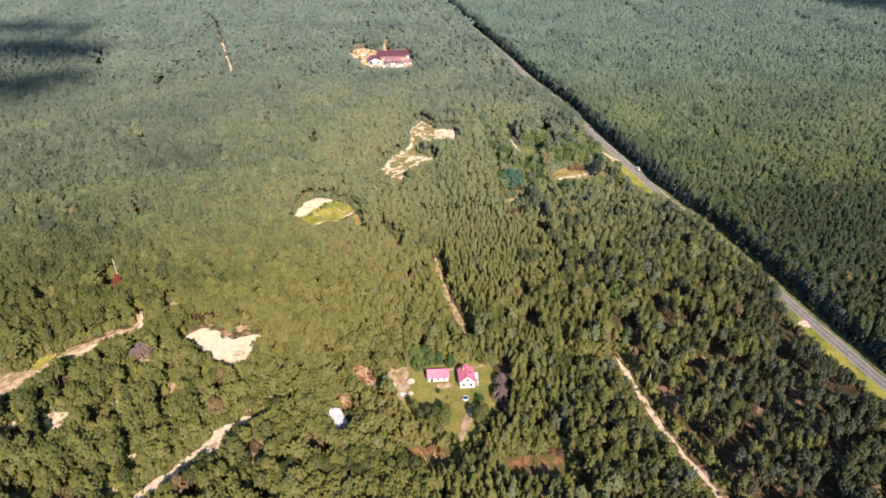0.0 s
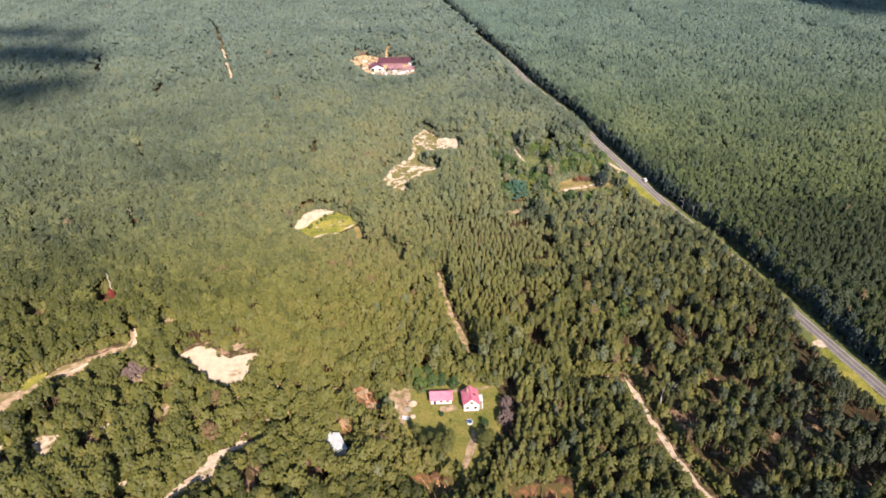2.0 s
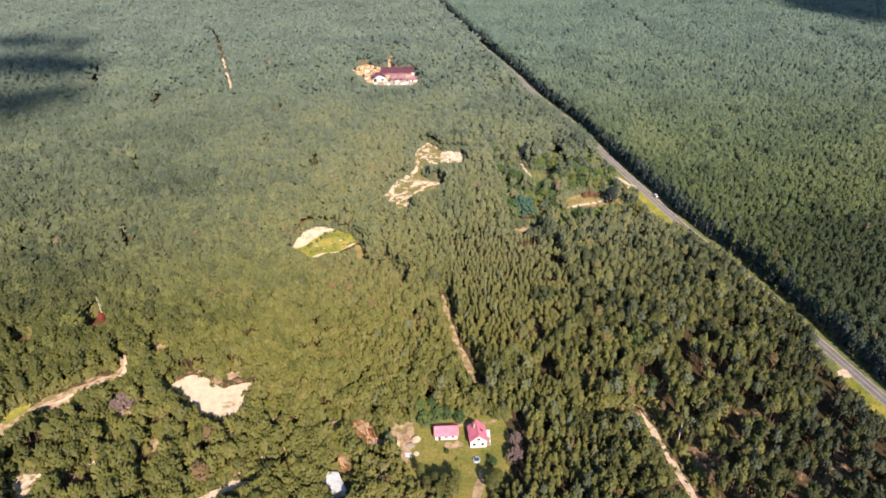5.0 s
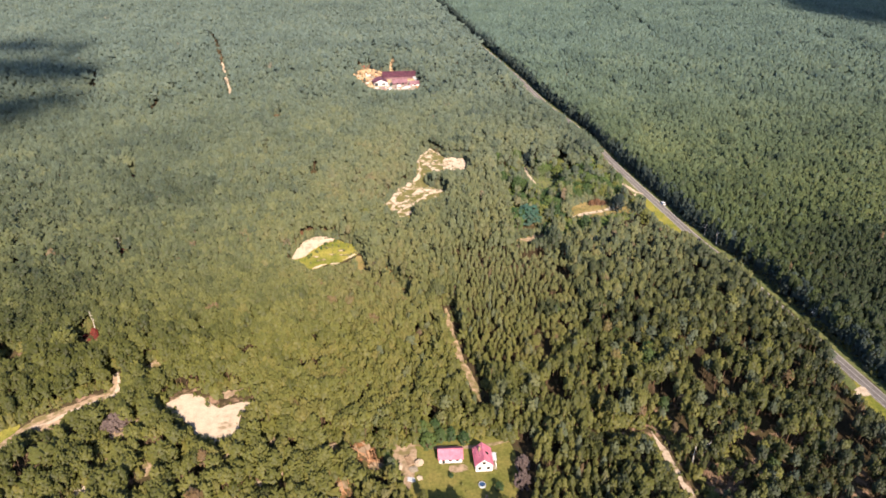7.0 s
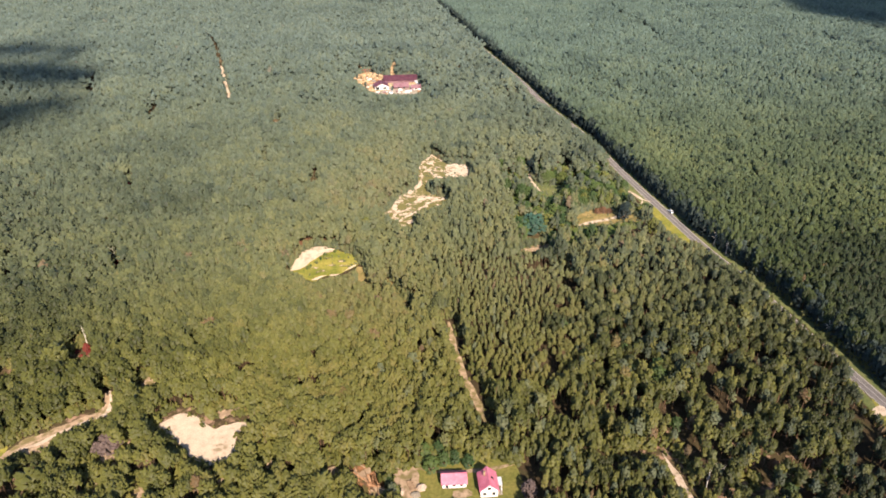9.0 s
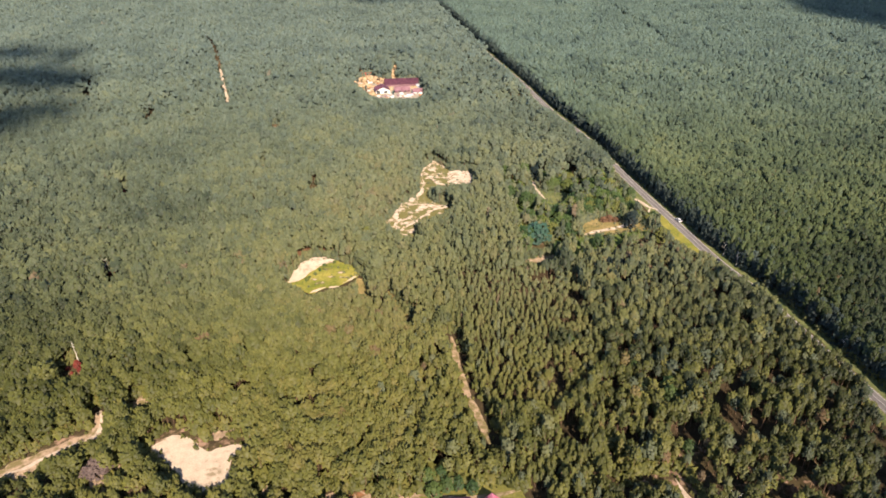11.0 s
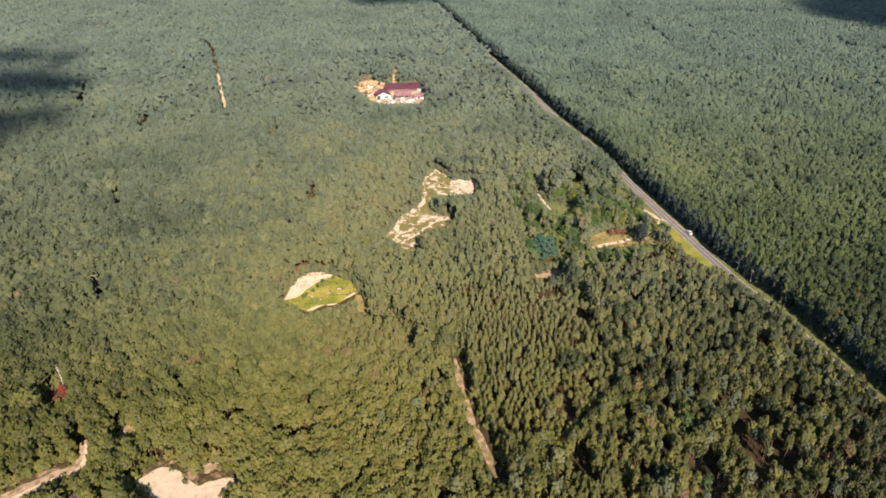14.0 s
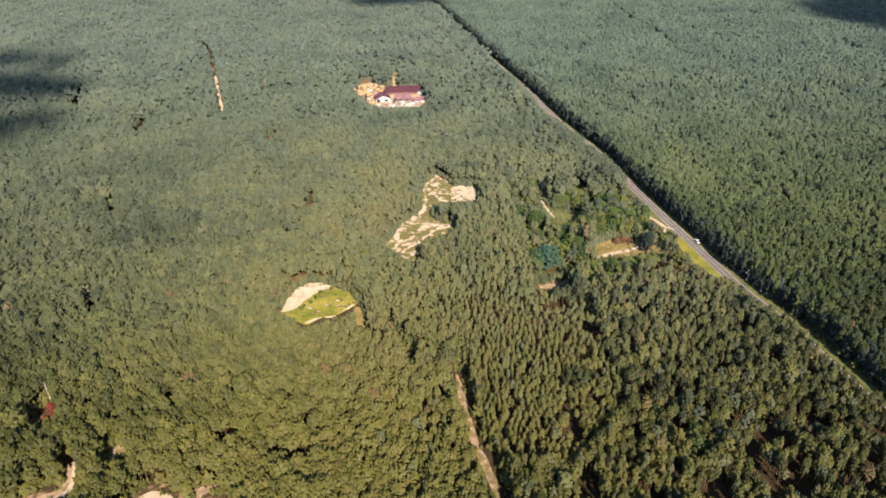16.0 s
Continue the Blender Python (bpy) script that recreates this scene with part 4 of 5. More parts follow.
sheet("glade", "small sandy clearing among leafy trees", "clearing", GLADE_S, SANDY, 0.08, 1.0)
sheet("glade", "yellow-green grass clearing among leafy trees", "clearing", GLADE_N, VERGE, 0.08, 1.0)
sheet("building_site", "orange earth and white gravel site", "building site", WORKS, EARTH, 0.10, 1.5)
for x, y, r in POCKETS:
    sheet("sand_patch", "small bare sand patch between pines", "sand patch", [(x + r * math.cos(a) * random.uniform(0.7, 1.2), y + r * math.sin(a) * random.uniform(0.7, 1.2)) for a in [k * math.pi / 4 for k in range(8)]], LITTER if x > 0 and y < 160 else THIN if y > 245 else SAND if r >= 2.1 and y < 182 and x < -50 else SANDY, 0.08, 1.1)


# ---- buildings ----
def box(bm, x0, x1, y0, y1, z0, z1):
    vs = [bm.verts.new((x, y, z)) for x in (x0, x1) for y in (y0, y1) for z in (z0, z1)]
    for q in ((0, 1, 3, 2), (4, 6, 7, 5), (0, 4, 5, 1), (2, 3, 7, 6), (0, 2, 6, 4), (1, 5, 7, 3)):
        bm.faces.new([vs[i] for i in q])


def boxed(name, size, mat, parent, label=""):
    bm = bmesh.new()
    box(bm, *size)
    bmesh.ops.bevel(bm, geom=bm.edges[:], offset=min(0.04, 0.2 * min(size[1] - size[0], size[3] - size[2], size[5] - size[4])), segments=1, affect="EDGES")
    bmesh.ops.recalc_face_normals(bm, faces=bm.faces)
    return part(name, bm, mat, parent, label)


def prism(bm, w, d, eave, ridge, thick, over):
    """A pitched roof whose ridge runs along y, with thickness and overhang."""
    slope = (ridge - eave) / (w / 2)
    for sx in (-1, 1):
        ring = []
        for y in (-d / 2 - over, d / 2 + over):
            xo, zo = sx * (w / 2 + over), eave - slope * over
            ring.append([bm.verts.new(p) for p in ((0, y, ridge), (xo, y, zo), (xo, y, zo + thick), (0, y, ridge + thick))])
        a, b = ring
        for i in range(4):
            j = (i + 1) % 4
            bm.faces.new((a[i], a[j], b[j], b[i]))
        bm.faces.new(a)
        bm.faces.new(b[::-1])


def pitched_house(name, label, place, turn, w, d, eave, ridge, wall_mat, roof_mat, windows=(), extras=True, ribs=0.5):
    """A house with gabled walls, a thick seamed roof, framed windows and a chimney. Its ridge runs along its own y axis."""
    root = tagged(new(name), label, "house" if extras else "outbuilding")
    bm = bmesh.new()
    prof = [(-w / 2, 0), (w / 2, 0), (w / 2, eave), (0, ridge), (-w / 2, eave)]
    a, b = [[bm.verts.new((x, y, z)) for x, z in prof] for y in (-d / 2, d / 2)]
    bm.faces.new(a)
    bm.faces.new(b[::-1])
    for i in range(5):
        bm.faces.new((a[i], b[i], b[(i + 1) % 5], a[(i + 1) % 5]))
    bmesh.ops.recalc_face_normals(bm, faces=bm.faces)
    part("wall", bm, wall_mat, root)
    bm = bmesh.new()
    prism(bm, w, d, eave + 0.02, ridge + 0.02, 0.14, 0.45)
    bmesh.ops.recalc_face_normals(bm, faces=bm.faces)
    roof = part("roof", bm, roof_mat, root)
    bm = bmesh.new()
    slope = (ridge - eave) / (w / 2)
    for sx in (-1, 1):                               # standing seams
        y = -d / 2 - 0.3
        while y < d / 2 + 0.3:
            q = [bm.verts.new((sx * x, yy, ridge - slope * x + 0.16 + lift)) for x in (0.05, w / 2 + 0.4) for yy in (y, y + 0.06) for lift in (0, 0.07)]
            for f in ((1, 3, 7, 5), (0, 1, 5, 4), (2, 6, 7, 3), (0, 2, 3, 1), (4, 5, 7, 6)):
                bm.faces.new([q[i] for i in f])
            y += ribs
    bmesh.ops.recalc_face_normals(bm, faces=bm.faces)
    part("roof_seams", bm, roof_mat, roof)
    boxed("ridge_cap", (-0.16, 0.16, -d / 2 - 0.45, d / 2 + 0.45, ridge + 0.12, ridge + 0.24), roof_mat, roof)
    boxed("plinth", (-w / 2 - 0.06, w / 2 + 0.06, -d / 2 - 0.06, d / 2 + 0.06, -0.05, 0.35), SHOULDER, root)
    for side, pos, z, ww, hh in windows:             # side: s, n on the gables; e, w on the long walls
        if side in "sn":
            y = (-1 if side == "s" else 1) * d / 2
            out = -0.05 if side == "s" else 0.05
            sz = (pos - ww / 2, pos + ww / 2, min(y, y + out), max(y, y + out), z, z + hh)
            gz = (pos - ww / 2 + 0.12, pos + ww / 2 - 0.12, min(y, y + out * 1.5), max(y, y + out * 1.5), z + 0.12, z + hh - 0.12)
        else:
            x = (1 if side == "e" else -1) * w / 2
            out = 0.05 if side == "e" else -0.05
            sz = (min(x, x + out), max(x, x + out), pos - ww / 2, pos + ww / 2, z, z + hh)
            gz = (min(x, x + out * 1.5), max(x, x + out * 1.5), pos - ww / 2 + 0.12, pos + ww / 2 - 0.12, z + 0.12, z + hh - 0.12)
        frame_ob = boxed("window_frame", sz, TIMBER, root)
        boxed("pane", gz, GLASS, frame_ob, "dark glass pane")
    if extras:
        boxed("chimney", (-w * 0.26, -w * 0.26 + 0.6, d * 0.12, d * 0.12 + 0.6, eave, ridge + 0.9), TIMBER, roof, "brown brick chimney")
        k = w * 0.24                                  # roof window on the sunny slope
        bm = bmesh.new()
        z = ridge - slope * k + 0.2
        c = [(k - 0.45, -0.4), (k + 0.45, -0.4), (k + 0.45, 0.5), (k - 0.45, 0.5)]
        lo = [bm.verts.new((x, y, ridge - slope * x + 0.10)) for x, y in c]
        hi = [bm.verts.new((x, y, ridge - slope * x + 0.24)) for x, y in c]
        bm.faces.new(hi)
        for i in range(4):
            bm.faces.new((lo[i], lo[(i + 1) % 4], hi[(i + 1) % 4], hi[i]))
        bmesh.ops.recalc_face_normals(bm, faces=bm.faces)
        part("roof_window", bm, GLASS, roof, "dark roof window")
    root.matrix_basis = pose(place[0], place[1], 0, 0, 0, turn)
    return root


pitched_house("farmhouse", "white two-storey farmhouse with a pink-red metal roof", (19.9, 185.6), 2, 5.3, 6.8, 3.3, 5.6, WHITE, ROOFRED,
              [("s", -1.4, 1.0, 1.1, 1.3), ("s", 1.4, 1.0, 1.1, 1.3), ("s", 0.0, 3.3, 1.1, 1.1), ("e", -1.8, 1.0, 1.1, 1.3), ("e", 1.6, 1.0, 1.1, 1.3), ("w", 0.0, 1.0, 1.1, 1.3)])
pitched_house("outbuilding", "long low white outbuilding with a pink-red roof", (9.5, 188.6), 91, 4.8, 7.4, 2.3, 3.9, WHITE, ROOFRED,
              [("w", -2.2, 0.9, 1.1, 1.1), ("w", 0.1, 0.9, 1.1, 1.1), ("w", 2.3, 0.1, 1.0, 1.9)], False)
pitched_house("storage_shed", "white sheet-metal shed half hidden by pines", (-26.3, 166.5), 24, 4.8, 7.4, 2.7, 3.9, WHITE, ZINC, [("e", 0.0, 0.2, 2.0, 2.0)], False)


def porch():
    root = tagged(new("terrace"), "pale paved terrace beside the farmhouse wall", "terrace")
    boxed("slab", (22.7, 24.3, 183.0, 188.0, 0.0, 0.3), SHOULDER, root)
    for y in (183.3, 187.6):
        boxed("post", (24.0, 24.15, y, y + 0.15, 0.3, 2.4), WHITE, root)
    boxed("canopy", (22.7, 24.3, 184.6, 188.0, 2.4, 2.52), ZINC, root, "pale corrugated canopy")
    boxed("post", (24.0, 24.15, 184.7, 184.85, 0.3, 2.4), WHITE, root)


porch()
BLUE = plain("blue_pool_water", (0.03, 0.065, 0.13), (0.055, 0.10, 0.19), 0.8, 0.1, 0.6)


def pool():
    root = tagged(new("garden_pool"), "small round blue garden pool with a white rim", "pool")
    for nm, r0, r1, z0, z1, mat in (("rim", 0.98, 1.12, 0.0, 0.75, ZINC), ("water", 0.0, 0.98, 0.0, 0.6, BLUE)):
        bm = bmesh.new()
        rows = [(r0, z0), (r1, z0), (r1, z1 - 0.05), ((r0 + r1) / 2 if r0 else r1, z1), (max(r0, 0.001), z1 - (0.05 if r0 else 0.0))]
        n = 28
        ring = [[bm.verts.new((r * math.cos(i * 2 * math.pi / n), r * math.sin(i * 2 * math.pi / n), z)) for i in range(n)] for r, z in rows if r > 0.0005]
        for a, b in zip(ring, ring[1:]):
            for i in range(n):
                bm.faces.new((a[i], a[(i + 1) % n], b[(i + 1) % n], b[i]))
        bmesh.ops.recalc_face_normals(bm, faces=bm.faces)
        part(nm, bm, mat, root)
    for i in range(8):
        a = i * math.pi / 4
        boxed("leg", (1.14 * math.cos(a) - 0.05, 1.14 * math.cos(a) + 0.05, 1.14 * math.sin(a) - 0.05, 1.14 * math.sin(a) + 0.05, 0, 0.7), ZINC, root)
    root.matrix_basis = pose(18.9, 176.6, 0.06)


pool()


def heap(name, label, x, y, r, h, mat, seed, category="heap"):
    """A loose heap: a lumpy cone with a ragged foot."""
    g = np.random.default_rng(seed)
    bm = bmesh.new()
    bmesh.ops.create_icosphere(bm, subdivisions=3, radius=1.0)
    for v in bm.verts:
        n = noise.noise(v.co * 2.2 + Vector((seed, 0, 0))) * 0.35 + noise.noise(v.co * 5 + Vector((0, seed, 0))) * 0.15
        v.co = Vector((v.co.x * r * (1 + n), v.co.y * r * (1 + n) * 0.8, max(-0.1, v.co.z * h * (1 + 1.4 * n))))
    ob = part(name, bm, mat)
    ob.matrix_basis = pose(x, y, 0.05, 0, 0, float(g.uniform(0, 180)))
    return tagged(ob, label, category)


def planks(x, y, turn, n, length, mat, label, name="timber_stack"):
    root = tagged(new(name), label, "timber")
    for i in range(n):
        row, col = divmod(i, 5)
        k = part("plank", plank_mesh(length, 0.34, 0.2), mat, root)
        k.matrix_basis = pose(col * 0.42 + random.uniform(-0.05, 0.05), random.uniform(-0.25, 0.25), row * 0.24, 0, 0, random.uniform(-2, 2))
    root.matrix_basis = pose(x, y, 0.1, 0, 0, turn)


def plank_mesh(l, w, h):
    bm = bmesh.new()
    box(bm, -w / 2, w / 2, -l / 2, l / 2, 0, h)
    bmesh.ops.recalc_face_normals(bm, faces=bm.faces)
    return bm


sheet("bare_yard", "trampled bare sand at the edge of the yard", "yard", [(-13, 194), (-3, 195), (-1, 190), (-2, 182), (-4, 176), (-8, 178), (-11, 186)], SANDY, 0.13, 0.8)
strip("drive", "pale sand drive along the back of the yard", "drive", [(-14, 195), (-4, 195.5), (5, 193.5), (14, 193), (24, 194), (32, 196)], -1.1, 1.1, SANDY, 0.14, 0.5)
strip("drive", "worn sandy path leaving the yard", "drive", [(20, 173), (19, 167), (16, 158), (13, 150)], -1.6, 1.6, SANDY, 0.14, 0.6)
sheet("worn_ground", "worn dusty ground before the outbuilding", "yard", [(9, 185.4), (14, 185.8), (15, 183.2), (12, 182), (8.5, 183)], SANDY, 0.13, 0.6)
heap("sand_heap", "pale heap of builder's sand", -0.8, 186.5, 1.6, 1.3, SAND, 3)
heap("rubble_heap", "grey heap of rubble", -2.6, 184.0, 1.5, 0.9, SHOULDER, 4)
heap("sand_heap", "small white heap of sand", -0.6, 180.4, 1.1, 0.8, SAND, 5)
heap("gravel_heap", "pale heap of gravel", -7.0, 185.3, 1.3, 0.9, SAND, 6)
heap("gravel_heap", "low pale heap of gravel", -7.2, 181.5, 0.9, 0.6, SAND, 7)
planks(-4.6, 187.2, 20, 15, 4.0, TIMBER, "stack of weathered planks on bare sand")
planks(-3.4, 179.2, 75, 4, 2.4, ZINC, "stack of pale boards on bare sand")
for y in (0, 1, 2, 3, 4):
    planks(-17.5 + y * 1.1, 190.5 - y * 0.4, 12 + y * 3, 5, 5.0, RUSTLOG, "row of felled reddish pine logs", "log_pile")



def felled_log(length, thick, seed):
    """A trunk lying on the ground, tapered and a little crooked, its cut ends closed."""
    g = np.random.default_rng(seed)
    bm = bmesh.new()
    rings = []
    for i in range(5):
        t = i / 4
        r = thick * (1 - 0.55 * t)
        dx, dz = g.normal(0, 0.05, 2)
        rings.append([bm.verts.new((dx + r * math.cos(k * math.pi / 4), (t - 0.5) * length, thick + abs(dz) + r * math.sin(k * math.pi / 4))) for k in range(8)])
    for a, b in zip(rings, rings[1:]):
        for i in range(8):
            bm.faces.new((a[i], a[(i + 1) % 8], b[(i + 1) % 8], b[i]))
    bm.faces.new(rings[0])
    bm.faces.new(rings[-1])
    bmesh.ops.recalc_face_normals(bm, faces=bm.faces)
    return bm


LOGS = [part("felled_log", felled_log(5.5, 0.20, 60 + i), (RUSTLOG, BARK)[i % 2]) for i in range(6)]
for ob in LOGS:
    tagged(ob, "felled pine trunk lying on rusty litter", "log", "felled trunks")
fall = random.Random(12)
spare = list(LOGS)
for poly, way in zip(FELLED, (28, 20, 8, -15)):
    mx, my = sum(p[0] for p in poly) / len(poly), sum(p[1] for p in poly) / len(poly)
    for i in range(11):
        a, b = fall.choice(poly), fall.uniform(0.0, 0.75)
        m = pose(mx + (a[0] - mx) * b, my + (a[1] - my) * b, 0.05, 0, 0, way + fall.uniform(-22, 22))
        k = fall.uniform(0.7, 1.25)
        ob = spare.pop() if spare else copy_thing(fall.choice(LOGS), m)
        ob.matrix_basis = m @ Matrix.Diagonal((k, k, k, 1))


# ---- works in the far clearing ----
MAUVE = plain("faded_roof", (0.19, 0.085, 0.105), (0.33, 0.19, 0.21), 0.35, 0.7, 0.3)
pitched_house("warehouse", "white-walled hall with a dark maroon roof", (-29.5, 633), 10, 12, 12, 3.0, 5.6, WHITE, ROOFDARK,
              [("s", -4.0, 0.4, 3.0, 2.6), ("s", 2.5, 0.8, 3.0, 1.6), ("e", -4.0, 1.0, 3.0, 1.6)], False, 1.2)
pitched_house("workshop", "long low building with a dark maroon roof", (-13, 656), 94, 12, 30, 2.2, 5.4, MAUVE, ROOFDARK, [("e", -9.0, 0.8, 3.0, 1.4), ("e", 2.0, 0.8, 3.0, 1.4)], False, 1.2)
pitched_house("workshop", "white workshop with a faded pink roof", (-12, 634), 95, 9, 13, 2.2, 4.4, MAUVE, MAUVE, [("w", -2.5, 0.5, 2.0, 1.6), ("w", 2.5, 0.5, 2.0, 1.6)], False, 1.0)
pitched_house("workshop", "white annex with a faded pink roof", (1.0, 628), 98, 7, 8.0, 2.2, 4.0, WHITE, MAUVE, [("w", 0.0, 0.5, 2.0, 1.6)], False, 1.0)
pitched_house("site_hut", "small white hut among pines", (16.5, 645), 20, 4, 5, 2.6, 3.6, WHITE, MAUVE, [("s", 0.0, 0.9, 1.2, 1.0)], False, 0.8)
sheet("concrete_yard", "pale concrete yard before the workshops", "yard", [(-34, 617), (-20, 612), (4, 609), (6, 622), (4, 642), (-8, 642), (-20, 640)], SHOULDER, 0.16, 0.8)
strip("track", "orange earth track behind the works", "track", WORKS_TRACK, -2.4, 2.4, EARTH, 0.12, 0.7)
heap("earth_heap", "heap of orange earth", -47, 668, 5.0, 3.2, EARTH, 11)
heap("earth_heap", "low heap of orange earth", -44, 650, 4.0, 2.2, EARTH, 12)
heap("gravel_heap", "white heap of gravel", -30.5, 611.5, 2.4, 1.4, SHOULDER, 13)
heap("gravel_heap", "pale heap of gravel beside the workshops", 4.0, 632, 3.0, 2.0, SAND, 14)
for i, (x, y, r, h) in enumerate(((-33, 618, 2.0, 1.0), (-24, 613, 1.8, 0.9), (-38, 641, 2.2, 1.2), (-37, 655, 2.6, 1.0), (-50, 660, 2.2, 1.0), (1.5, 640, 2.0, 1.2), (4.5, 651, 2.2, 1.0), (-20, 645, 1.6, 0.9))):
    heap("rubble_heap", "small pale heap of building rubble", x, y, r, h, SHOULDER if i % 2 else SAND, 30 + i)
sheet("worn_ground", "sandy patch trodden between pines behind the works", "clearing", [(-56, 700), (-50, 708), (-42, 704), (-46, 695)], EARTH, 0.12, 1.0)
sheet("worn_ground", "sandy patch trodden beside the site hut", "clearing", [(10, 640), (14, 652), (24, 652), (26, 642), (18, 637)], SANDY, 0.12, 1.0)
REDPAINT = plain("red_oxide_steel", (0.34, 0.04, 0.03), (0.45, 0.08, 0.05), 0.6, 0.5, 0.4)



def block_stack(x, y, turn, w, d, h, mat, label):
    """A low stack of building blocks on two bearers, its courses slipped a little."""
    root = tagged(new("block_stack"), label, "stack", "stacks on the building site")
    for sx in (-0.35, 0.35):
        boxed("bearer", (sx * w - 0.1, sx * w + 0.1, -d / 2, d / 2, 0, 0.14), TIMBER, root)
    courses = max(2, int(h / 0.45))
    for i in range(courses):
        k = boxed("course", (-w / 2, w / 2, -d / 2, d / 2, 0.14 + i * h / courses, 0.12 + (i + 1) * h / courses), mat, root)
        k.matrix_basis = pose(random.uniform(-0.08, 0.08), random.uniform(-0.08, 0.08), 0, 0, 0, random.uniform(-2, 2))
    root.matrix_basis = pose(x, y, 0.18, 0, 0, turn)


BLOCKS = plain("pale_blocks", (0.50, 0.46, 0.43), (0.66, 0.62, 0.58), 0.5, 0.9, 0.1)
yard = random.Random(23)
for i in range(30):
    x = yard.uniform(-34, 5)
    block_stack(x, yard.uniform(612, 622) + (3 if x > -20 else 0), yard.uniform(-15, 15), yard.uniform(1.5, 3.6), yard.uniform(1.2, 2.4), yard.uniform(0.6, 1.6),
           (BLOCKS, BLOCKS, MAUVE, ZINC, RUSTLOG)[i % 5], "low stack of building blocks on the concrete yard")
for i in range(12):
    block_stack(yard.uniform(-46, -34), yard.uniform(632, 672), yard.uniform(-30, 30), yard.uniform(1.4, 3.0), yard.uniform(1.2, 2.0), yard.uniform(0.6, 1.4), (RUSTLOG, BLOCKS, TIMBER)[i % 3], "low stack of material on orange earth")
for i in range(8):
    block_stack(yard.uniform(1, 6), yard.uniform(640, 662), yard.uniform(-30, 30), yard.uniform(1.4, 3.2), yard.uniform(1.2, 2.0), yard.uniform(0.8, 2.0), (BLOCKS, ZINC)[i % 2], "pale stack of blocks beside the long workshop")

def container(x, y, turn, mat, label):
    """A shipping container: ribbed sides, corner posts, two doors."""
    root = tagged(new("container"), label, "container")
    boxed("body", (-3.0, 3.0, -1.2, 1.2, 0.15, 2.55), mat, root)
    for i in range(14):
        for sy in (-1.2, 1.2):
            boxed("rib", (-2.8 + i * 0.42, -2.65 + i * 0.42, min(sy, sy * 1.05), max(sy, sy * 1.05), 0.3, 2.45), mat, root)
    for sx in (-3.0, 2.9):
        for sy in (-1.25, 1.15):
            boxed("corner_post", (sx - 0.03, sx + 0.13, sy, sy + 0.1, 0.0, 2.6), mat, root)
    for sy in (-1.1, 0.05):
        boxed("door", (3.0, 3.06, sy, sy + 1.05, 0.3, 2.45), mat, root)
    root.matrix_basis = pose(x, y, 0.1, 0, 0, turn)


for x, y, a in ((-55, 684, 20), (-49, 688, 8), (-42, 690, 3), (-34, 690, -5)):
    container(x, y, a, REDPAINT, "rust-red shipping container at the edge of the site")


# ---- leafy trees, odd trees ----
T_LEAF = [crown_template(110, 0.085, 0.33, 0.10, np.random.default_rng(700 + i), 8, 0.42, 2.6, 0.55) for i in range(6)]
T_TALL = [crown_template(110, 0.062, 0.22, 0.12, np.random.default_rng(720 + i), 8, 0.36, 2.2, 0.8) for i in range(6)]
g = np.random.default_rng(55)
LEAFY = tree_kind("leafy_tree", "bright green broad-leaved tree with a full crown", T_LEAF, LEAVES, BARK, (0.0, 0.12, 0.25, 0.4, 0.6, 0.85), 0.03, 0.5, group="leafy trees round the glades")
spots = []
for x, y, r, n in ((72, 366, 8, 16), (77, 388, 9, 18), (91, 395, 10, 22), (107, 397, 9, 18), (110, 384, 5, 5), (54, 351, 4, 3), (72, 335, 4, 3), (66, 378, 6, 5), (87, 234, 4, 5), (98, 405, 9, 14), (84, 422, 9, 12), (58, 362, 7, 8), (126, 380, 4, 4), (-28, 352, 4, 3), (64, 357, 4, 3)):
    for _ in range(n):
        spots.append((x + g.normal(0, r * 0.6), y + g.normal(0, r * 0.6), g.uniform(6.5, 11.0), g.uniform(0.9, 1.35)))
for _ in range(70):
    spots.append((g.uniform(52, 128), g.uniform(338, 444), g.uniform(6.5, 11.5), g.uniform(0.85, 1.3)))
for _ in range(22):
    spots.append((g.uniform(58, 150), g.uniform(135, 325), g.uniform(6.0, 9.5), g.uniform(0.75, 1.05)))
ok = []
for q in spots:
    ix, iy = int((q[0] - X0) / CELL), int((q[1] - Y0) / CELL)
    if not bare[iy, ix] and math.hypot(q[0] - 61, q[1] - 356) > 7:
        ok.append((q[0], q[1], min(q[2], max(3.0, LIMIT[iy, ix])), q[3]))
ok += [(-56.5 + 0.8 * i + g.uniform(-1.8, 1.8), 320.5 + 1.1 * i + g.uniform(-2.2, 2.2), g.uniform(0.5, 2.0), g.uniform(1.0, 1.8)) for i in range(18)]
plant(LEAFY, ok, g)
GARDEN = tree_kind("garden_tree", "dense dark green garden tree behind the outbuilding", T_TALL[:3], LEAVES, BARK, (0.05, 0.2, 0.35), 0.03, 0.5, group="trees round the farmyard")
plant(GARDEN, [(2.4, 193.6, 7.0, 1.7), (6.6, 195.4, 7.0, 1.3), (10.2, 196.0, 7.0, 1.2), (14.4, 194.6, 6.0, 1.5), (0.4, 198.0, 8.5, 1.5), (5, 199, 8, 1.3), (9.4, 180.4, 2.2, 1.6), (24.0, 174.6, 4.0, 1.6), (-9.3, 184.8, 5.0, 1.5), (-8.6, 173.5, 6.0, 1.1), (-11, 188, 4.5, 1.3)], g)
SCATTER = tree_kind("pine_tree", "bushy pine standing apart near buildings", T_HERO[1][6:9], NEEDLES, BARK, (0.15, 0.3, 0.4), group="pines near buildings")
